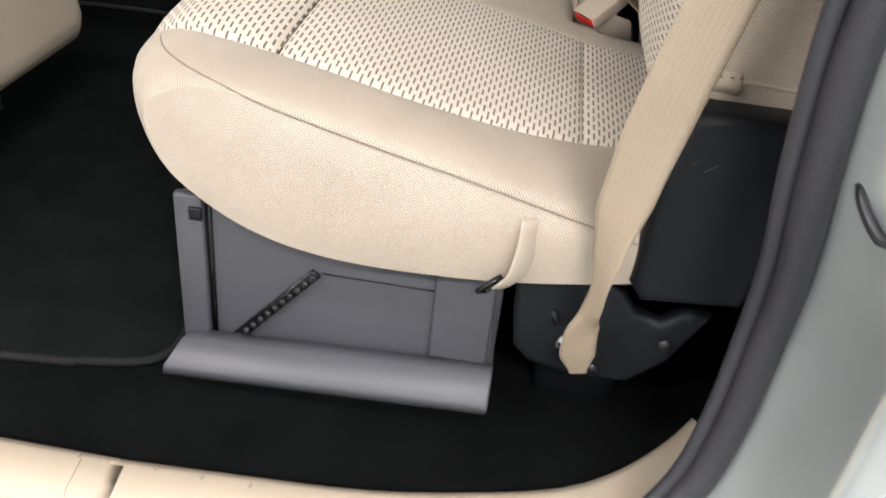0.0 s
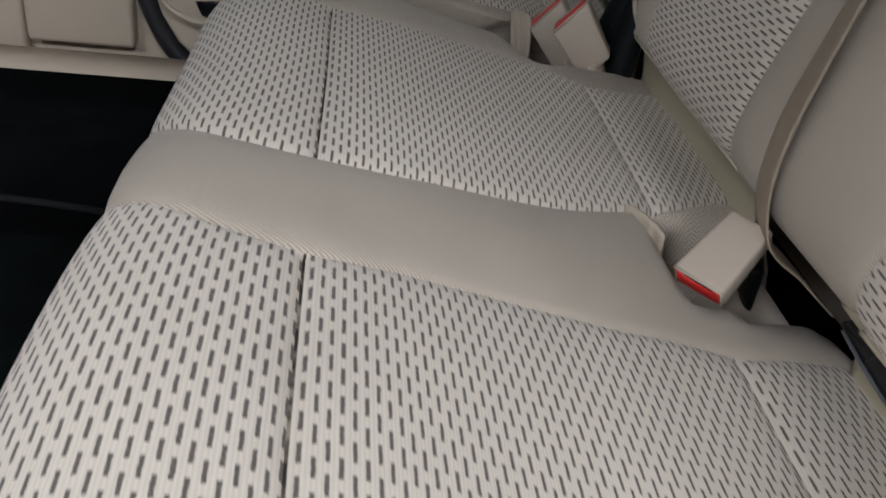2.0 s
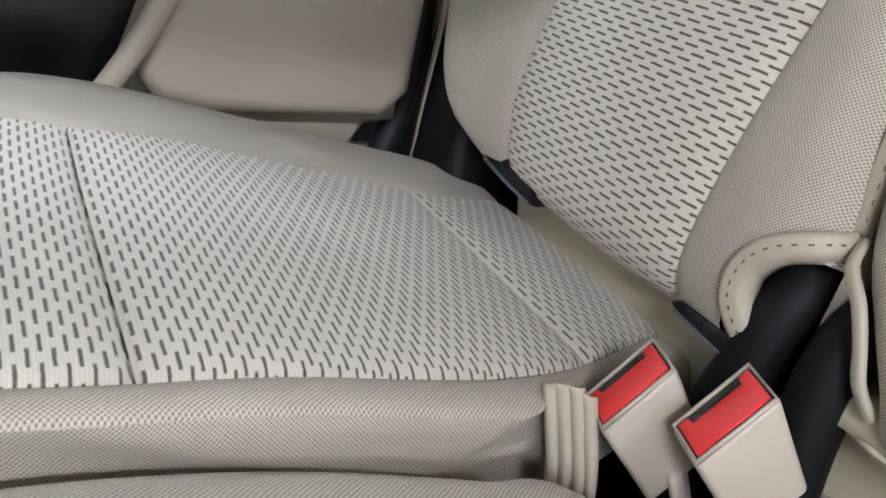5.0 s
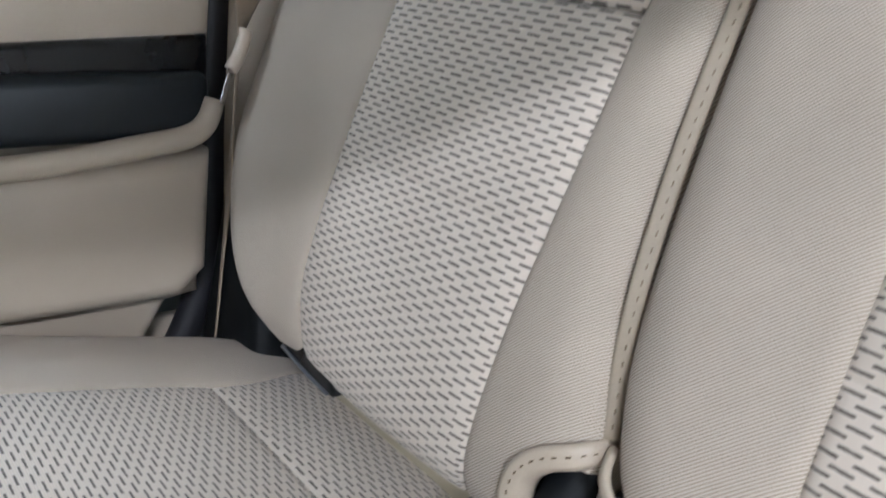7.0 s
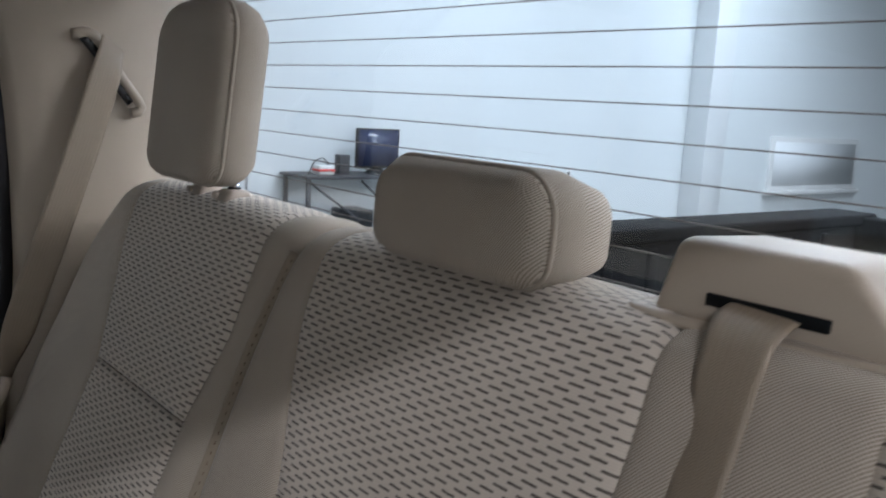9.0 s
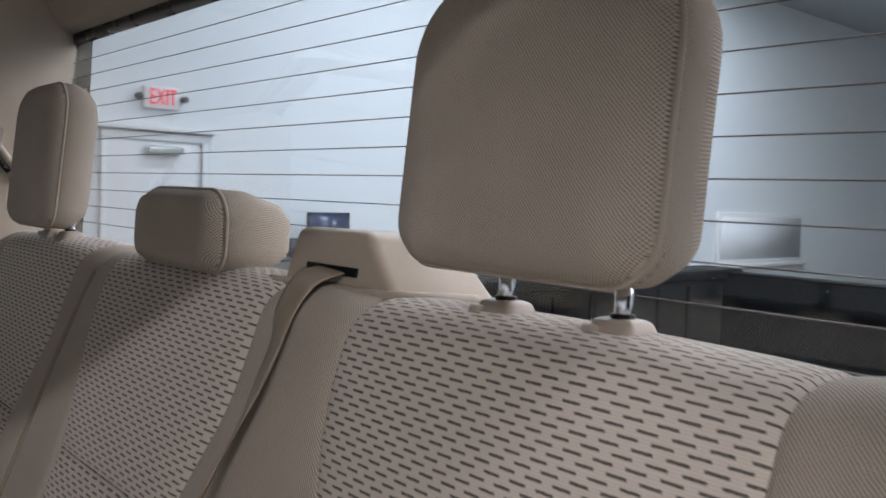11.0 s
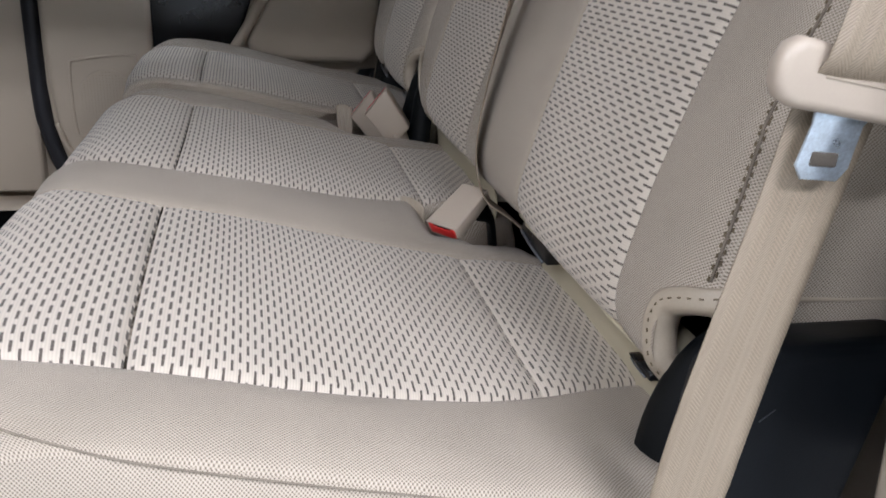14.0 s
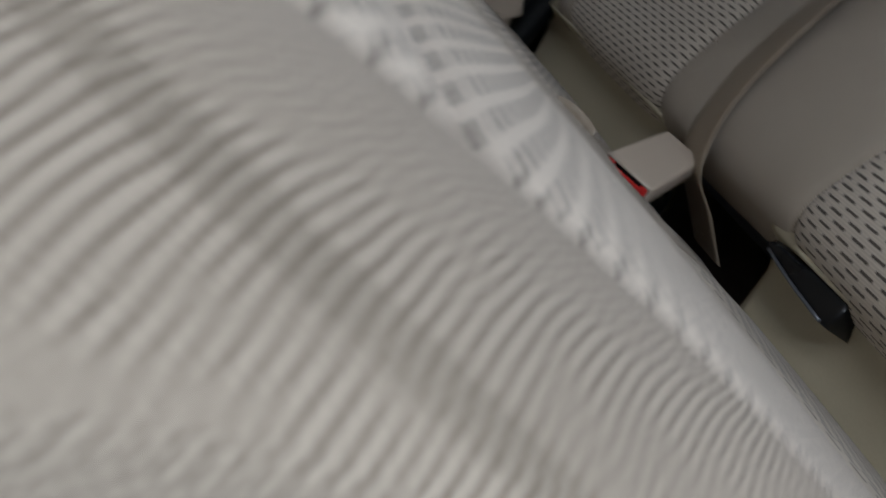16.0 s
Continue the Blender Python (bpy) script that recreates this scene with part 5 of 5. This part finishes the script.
for i in range(17):
    for j in range(17):
        dx, dz = (i - 8) * 0.0068, (j - 8) * 0.0068
        if dx * dx + dz * dz < 0.055 ** 2:
            bmesh.ops.create_circle(holes, cap_ends=True, segments=6, radius=0.0012, matrix=Matrix.Translation((-0.085 + dx, FY - 0.0146, 0.277 + dz)) @ Matrix.Rotation(radians(90), 4, "X"))
tagged(part("grille_holes", holes, M_HEADLINER, door, "fine dark perforation"), kind="stuff")
part("slot", prism([(-0.119, 0.163), (0.02, 0.178), (0.02, 0.140), (-0.094, 0.131), (-0.108, 0.137)], "y", FY - 0.016, FY - 0.008, 0.003), M_BLACK, door, "dark slot under the speaker")
part("lower_ledge", tube([(-0.20, FY - 0.008, 0.215), (-0.18, FY - 0.010, 0.160), (-0.14, FY - 0.012, 0.130), (-0.09, FY - 0.012, 0.122), (0.03, FY - 0.012, 0.126)], 0.006, 8), M_TRIM, door)
# window of the far door
part("window_frame", tube([(0.548, FY + 0.07, 0.86), (0.535, FY + 0.06, 0.98), (0.50, FY + 0.04, 1.15), (0.45, FY + 0.01, 1.30), (0.36, FY - 0.01, 1.36), (-0.15, FY - 0.01, 1.375), (-0.20, FY, 1.33), (-0.21, FY + 0.04, 1.0), (-0.21, FY + 0.07, 0.78)], 0.018, 10), M_BLACK, door, "black window frame")
part("belt_line", tube([(0.548, FY + 0.072, 0.81), (0.537, FY + 0.072, 0.855), (0.512, FY + 0.074, 0.873), (0.47, FY + 0.074, 0.849), (0.43, FY + 0.074, 0.827), (0.38, FY + 0.074, 0.807), (0.25, FY + 0.074, 0.792), (-0.21, FY + 0.074, 0.765)], 0.006, 8), M_BLACK, door, "black window rubber")
pane = part("pane", prism([(0.53, 0.86), (-0.21, 0.74), (-0.21, 1.37), (0.38, 1.35), (0.47, 1.26)], "y", FY + 0.078, FY + 0.082, 0), M_GLASS, door, smooth=False)
pane.visible_shadow = False
tagged(door, "closed beige rear door with black armrest and brushed handle plate", "car door")

far_seal = part("door_seal", tube([(-0.235, 1.655, 1.30), (-0.238, 1.655, 0.80), (-0.236, 1.655, 0.30), (-0.226, 1.655, 0.19), (-0.20, 1.655, 0.10), (-0.16, 1.655, 0.032), (-0.11, 1.655, -0.005), (-0.05, 1.655, -0.024), (0.02, 1.655, -0.034), (0.15, 1.655, -0.033), (0.33, 1.66, 0.05), (0.47, 1.665, 0.2), (0.545, 1.665, 0.35), (0.552, 1.665, 0.55),
                                     (0.556, 1.66, 0.75), (0.55, 1.655, 0.92), (0.525, 1.64, 1.08), (0.48, 1.62, 1.22), (0.38, 1.60, 1.34)], 0.020, 12), M_RUBBER)
tagged(far_seal, "black rubber seal round the far door", "door seal", "door seals", "structure")
rows = []
for z, x, y in ((0.05, 0.575, 1.60), (0.30, 0.57, 1.605), (0.55, 0.575, 1.61), (0.80, 0.578, 1.61), (0.95, 0.565, 1.612), (1.10, 0.545, 1.612), (1.25, 0.505, 1.60), (1.36, 0.44, 1.575), (1.42, 0.40, 1.55)):
    rows.append([(x - 0.01, y + 0.06, z), (x - 0.004, y + 0.02, z), (x + 0.012, y + 0.004, z), (x + 0.06, y + 0.0, z), (x + 0.14, y + 0.002, z), (x + 0.20, y + 0.012, z), (0.80, y + 0.06, z), (0.87, y + 0.15, z)])
far_pillar = put("pillar_trim", grid_mesh("pillar_trim", rows), M_TRIM)
tagged(far_pillar, "beige pillar trim with a belt guide", "pillar trim", "pillar trims", "structure")
guide = empty("belt_guide", (0.69, 1.6, 1.14))
part("slot", tube([(0.645, 1.606, 1.152), (0.67, 1.606, 1.125), (0.70, 1.607, 1.085), (0.72, 1.607, 1.062)], 0.010, 8, flat=0.6), M_BLACK, guide, "dark slanted slot")
part("bezel", tube([(0.63, 1.604, 1.15), (0.66, 1.603, 1.152), (0.70, 1.604, 1.10), (0.735, 1.604, 1.055), (0.72, 1.604, 1.045)], 0.008, 8), M_TRIM, guide)
tagged(guide, "beige belt guide bezel on the pillar", "belt guide")

# far sill below the closed door
fsill = part("far_sill_trim", prism([(1.49, -0.10), (1.49, 0.046), (1.60, 0.048), (1.64, -0.035), (1.70, -0.045), (1.70, -0.10)], "x", -1.4, 0.5, 0.006), M_TRIM)
tagged(fsill, "beige sill trim under the far door", "sill trim", kind="structure")

fside = part("far_sill_panel", prism([(-1.4, -0.10), (-1.4, 0.62), (-0.30, 0.62), (-0.05, 0.30), (0.55, 0.30), (0.55, -0.10)], "y", 1.683, 1.70, 0.004), M_TRIM)
tagged(fside, "beige panel behind the far door's lower edge", "sill trim", kind="structure")

# ---- cab shell: roof, rear panel, rear window ----
roof = part("roof_lining", box((-1.6, -0.06, 1.42), (0.92, 1.68, 1.46), 0.01), M_HEADLINER)
tagged(roof, "tan cloth roof lining", "roof lining", kind="structure")
rearp = part("rear_panel", box((0.86, -0.18, 0.0), (0.90, 1.80, 0.915), 0.005), M_HEADLINER)
tagged(rearp, "tan panel behind the bench", "rear panel", kind="structure")
shelf = part("rear_ledge", box((0.79, -0.05, 0.86), (0.86, 1.62, 0.90), 0.006), M_BLACK)
tagged(shelf, "black ledge under the rear window", "rear ledge", kind="structure")
header = part("rear_header", frustum((0.80, -0.12), (0.90, 1.74), (0.72, -0.1), (0.90, 1.70), 1.345, 1.43, 0.008), M_HEADLINER)
tagged(header, "tan header over the rear window", "roof lining", kind="structure")
WX = 0.862
win = empty("rear_window", (WX, 0.8, 0.93))
ring = rounded_ring(0.8375, 1.13, 0.9225, 0.212, 0.05, 0.04, 0.0, 6)
part("frame", tube([(WX, y, z) for y, z in ring], 0.016, 8, True), M_BLACK, win, "black rubber window frame")
pane = part("pane", box((WX - 0.002, -0.085, 0.92), (WX + 0.002, 1.76, 1.342), 0), M_GLASS, win, smooth=False)
pane.visible_shadow = False
for k in range(12):
    z = 0.9755 + 0.0316 * (k - 1)
    part("heater_wire", cylinder((WX - 0.004, -0.07, z), (WX - 0.004, 1.745, z), 0.0007, None, 5), M_LINE, win)
tagged(win, "rear window with dark heater wires", "car window")
for y0, y1 in ((-0.18, -0.085), (1.76, 1.85)):
    side = part("window_surround", box((0.87, y0, 0.9), (0.91, y1, 1.46), 0.004), M_BLACK)
    tagged(side, "black panel beside the rear window", "window surround", kind="structure")

# rest of the cab, which closes it in front of and behind the camera
# near pillar, front doors and dashboard are added to keep light off the floor
for name, lo, hi, mat, text in (
        ("front_door_skin", (-1.6, -0.20, -0.05), (-0.52, -0.13, 0.78), M_TRIM, "beige inside of the closed front door, added to block light"),
        ("front_door_skin", (-1.6, 1.66, -0.05), (-0.455, 1.72, 0.78), M_TRIM, "beige inside of the closed front door, added to block light"),
        ("centre_pillar", (-0.62, -0.20, -0.05), (-0.50, -0.08, 1.44), M_TRIM, "unseen beige pillar between the near doors, added to block light"),
        ("centre_pillar", (-0.45, 1.648, 0.04), (-0.245, 1.76, 1.44), M_TRIM, "beige pillar between the far doors"),
        ("dashboard", (-1.75, -0.2, 0.05), (-1.45, 1.74, 0.80), M_GREY, "unseen grey dashboard across the cab, added to block light"),
        ("outer_door_skin", (-0.9, 1.73, -0.20), (1.0, 1.76, 0.84), M_SILVER, "silver outer skin of the far door"),
        ("quarter_skin", (0.60, 1.79, 0.80), (0.868, 1.84, 1.46), M_SILVER, "silver skin of the far rear pillar")):
    tagged(part(name, box(lo, hi, 0.01), mat), text, "cab panel", kind="structure")

PLACE[0] = Matrix()

# ---- pickup bed behind the cab ----
bed = empty("pickup_bed", (2.2, 0.8, 0.2))
for y0, y1 in ((1.66, 1.78), (-0.20, -0.08)):
    part("side_wall", box((0.98, y0, 0.22), (3.30, y1, 0.745), 0.01), M_LINER, bed)
    part("rail_cap", box((0.98, y0 - 0.02, 0.745), (3.38, y1 + 0.03, 0.785), 0.012, 3), M_LINER, bed)
part("tailgate", box((3.27, -0.10, 0.20), (3.36, 1.68, 0.775), 0.012, 3), M_LINER, bed)
part("bed_floor", box((0.90, -0.20, 0.18), (3.30, 1.78, 0.23), 0.005), M_LINER, bed)
part("front_wall", box((0.925, -0.24, 0.18), (0.98, 1.82, 0.785), 0.008), M_LINER, bed)
for k in range(12):
    part("liner_rib", box((1.05 + 0.18 * k, 1.648, 0.25), (1.09 + 0.18 * k, 1.662, 0.73), 0.006), M_LINER, bed)
tagged(bed, "black lined pickup bed behind the rear window", "pickup bed")

# ---- things along the workshop wall ----
W = WALL_Y


def wall_door(x0, x1):
    thing = empty("door_1", (x0, W, GROUND))
    dz = GROUND
    part("leaf", box((x0, W - 0.04, dz + 0.01), (x1, W, dz + 2.04), 0.003), M_DOORGREY, thing)
    for lo, hi in (((x1, W - 0.06, dz), (x1 + 0.06, W, dz + 2.04)), ((x0 - 0.06, W - 0.06, dz), (x0, W, dz + 2.04)), ((x0 - 0.06, W - 0.06, dz + 2.04), (x1 + 0.06, W, dz + 2.11))):
        part("jamb", box(lo, hi, 0.004), M_DOORGREY, thing)
        part("joint", box((lo[0] + 0.001, W - 0.062, lo[2]), (lo[0] + 0.012, W - 0.058, hi[2]), 0), M_SHADOWGAP, thing)
    part("drip_cap", box((x0 - 0.15, W - 0.10, dz + 2.13), (x1 + 0.16, W, dz + 2.17), 0.004), M_DOORGREY, thing)
    part("push_bar", box((x0 + 0.03, W - 0.10, dz + 0.90), (x1 - 0.02, W - 0.04, dz + 0.98), 0.01), M_SILVER, thing, "silver push bar")
    part("closer", box((x1 - 0.55, W - 0.13, dz + 1.92), (x1 - 0.2, W - 0.04, dz + 1.99), 0.01), M_SILVER, thing, "grey door closer")
    tagged(thing, "pale grey steel door in the workshop wall", "door", kind="structure")


def exit_sign(x, z):
    thing = empty("exit_sign", (x, W, z))
    part("housing", box((x - 0.17, W - 0.06, z - 0.105), (x + 0.17, W, z + 0.105), 0.01), M_WHITEPLASTIC, thing)
    for s in (-0.22, 0.22):
        part("lamp_head", cylinder((x + s, W - 0.10, z), (x + s, W - 0.02, z), 0.03), M_DARKSTEEL, thing)
    txt = bpy.data.curves.new("letters", "FONT")
    txt.body, txt.size, txt.align_x, txt.align_y, txt.extrude = "EXIT", 0.21, "CENTER", "CENTER", 0.004
    tob = bpy.data.objects.new("letters", txt)
    scene.collection.objects.link(tob)
    tme = bpy.data.meshes.new_from_object(tob.evaluated_get(bpy.context.evaluated_depsgraph_get()))
    bpy.data.objects.remove(tob)
    tme.transform(Matrix.Translation((x + 0.01, W - 0.064, z)) @ Euler((radians(90), 0, 0)).to_matrix().to_4x4() @ Matrix.Diagonal((0.62, 1, 1, 1)))
    put("letters", tme, glow("red_sign_letters", (1, 0.02, 0.06, 1), 0.7, (0.6, 0.01, 0.03, 1)), thing, "red EXIT letters", False)
    tagged(thing, "white exit sign with red letters on the wall", "exit sign")


wall_door(3.17, 4.08)
exit_sign(3.68, 1.84)

desk = empty("workbench", (5.3, W - 0.3, GROUND))
tz = GROUND + 0.94
part("top", box((4.45, W - 0.55, tz - 0.03), (6.38, W - 0.02, tz), 0.004), M_DARKSTEEL, desk)
for x in (4.5, 6.33):
    for y in (W - 0.5, W - 0.06):
        part("leg", box((x - 0.02, y - 0.02, GROUND), (x + 0.02, y + 0.02, tz - 0.03), 0.003), M_DARKSTEEL, desk)
part("brace", cylinder((4.5, W - 0.5, tz - 0.05), (5.1, W - 0.5, tz - 0.45), 0.012), M_DARKSTEEL, desk)
part("brace", cylinder((5.6, W - 0.5, tz - 0.45), (5.1, W - 0.5, tz - 0.05), 0.012), M_DARKSTEEL, desk)
tagged(desk, "dark steel workbench against the wall", "workbench")
tower = part("bin", box((5.0, W - 0.45, GROUND), (5.3, W - 0.1, tz - 0.35), 0.02), M_BLACK)
tagged(tower, "black bin under the workbench", "bin")
mon = empty("monitor", (5.4, W - 0.3, tz))
part("screen", box((5.14, W - 0.33, tz + 0.06), (5.66, W - 0.29, tz + 0.46), 0.008), M_BLACK, mon)
part("display", box((5.16, W - 0.334, tz + 0.085), (5.64, W - 0.329, tz + 0.44), 0), M_SCREEN, mon, "dim blue display")
part("stand", frustum((5.3, W - 0.40), (5.5, W - 0.22), (5.37, W - 0.32), (5.43, W - 0.29), tz, tz + 0.09, 0.004), M_BLACK, mon)
tagged(mon, "dark flat monitor on the workbench", "monitor")
for x, h in ((5.0, 0.19), (5.76, 0.17)):
    sp = part("speaker", box((x - 0.06, W - 0.34, tz), (x + 0.06, W - 0.24, tz + h), 0.006), M_DARKSTEEL)
    tagged(sp, "small black desktop speaker on the workbench", "speaker", "desktop speakers")
for k in range(16):
    x = 5.88 + 0.055 * (k % 9) + 0.02 * (k // 9)
    y = W - 0.42 + 0.09 * (k // 9)
    bt = empty("bottle", (x, y, tz))
    part("body", cylinder((x, y, tz), (x, y, tz + 0.11), 0.021), M_PAPER if k % 3 else M_BLACK, bt)
    part("cap", cylinder((x, y, tz + 0.11), (x, y, tz + 0.155), 0.010), M_BLACK, bt)
    tagged(bt, "small dark bottle with a pale label on the workbench", "bottle", "bottles on the workbench")
bag = empty("package", (4.75, W - 0.35, tz))
part("pouch", box((4.66, W - 0.42, tz), (4.84, W - 0.28, tz + 0.09), 0.02, 3), M_PAPER, bag)
part("band", box((4.655, W - 0.425, tz + 0.03), (4.845, W - 0.275, tz + 0.06), 0.015, 3), M_RED, bag, "red band")
part("cord", tube([(4.55, W - 0.4, tz + 0.004), (4.6, W - 0.42, tz + 0.12), (4.72, W - 0.38, tz + 0.16), (4.8, W - 0.36, tz + 0.09)], 0.006, 6), M_BLACK, bag, "black cord")
tagged(bag, "small red and white package on the workbench", "package")
tap = empty("wall_tap", (7.45, W, -0.2))
part("spout", tube([(7.45, W, -0.18), (7.45, W - 0.08, -0.18), (7.42, W - 0.11, -0.24)], 0.014, 8), M_STEEL, tap)
part("handle", cylinder((7.38, W - 0.07, -0.13), (7.54, W - 0.07, -0.15), 0.012), M_STEEL, tap)
tagged(tap, "dark metal tap on the workshop wall", "tap")
for x, z in ((9.1, -0.12), (9.35, -0.12), (8.6, 0.30)):
    sock = empty("wall_outlet", (x, W, z))
    part("plate", box((x - 0.06, W - 0.012, z - 0.09), (x + 0.06, W, z + 0.09), 0.004), M_WHITEPLASTIC, sock)
    part("socket", box((x - 0.025, W - 0.014, z - 0.03), (x + 0.025, W - 0.011, z + 0.03), 0.002), M_SHADOWGAP, sock)
    tagged(sock, "white outlet plate on the workshop wall", "wall outlet", "wall outlets")

col = part("column", box((11.0, W - 0.36, GROUND), (11.5, W, 4.6), 0.01), M_DOORGREY)
tagged(col, "pale grey column against the workshop wall", "column", kind="structure")
wd = empty("window_1", (15.0, W, 0.6))
part("window_frame", box((13.3, W - 0.05, 0.02), (16.2, W, 0.90), 0.01), M_WHITEPLASTIC, wd)
part("pane", box((13.4, W - 0.055, 0.10), (16.1, W - 0.049, 0.82), 0), M_DOORGREY, wd, "dull grey pane")
part("window_sill", box((13.2, W - 0.12, -0.05), (16.3, W, 0.02), 0.01), M_WHITEPLASTIC, wd)
tagged(wd, "wide white framed window in the workshop wall", "window", kind="structure")

gate = empty("garage_door", (-2.5, W, GROUND))
for k in range(8):
    z = -0.585 + 0.585 * k
    part("section", box((-6.5, W - 0.07, z + 0.014), (2.3, W - 0.01, z + 0.571), 0.012, 2), M_WALL, gate)
part("shadow_joint", box((-6.5, W - 0.03, GROUND), (2.3, W - 0.005, 4.1), 0), M_SHADOWGAP, gate)
tagged(gate, "white sectional garage door in the workshop wall", "garage door", kind="structure")
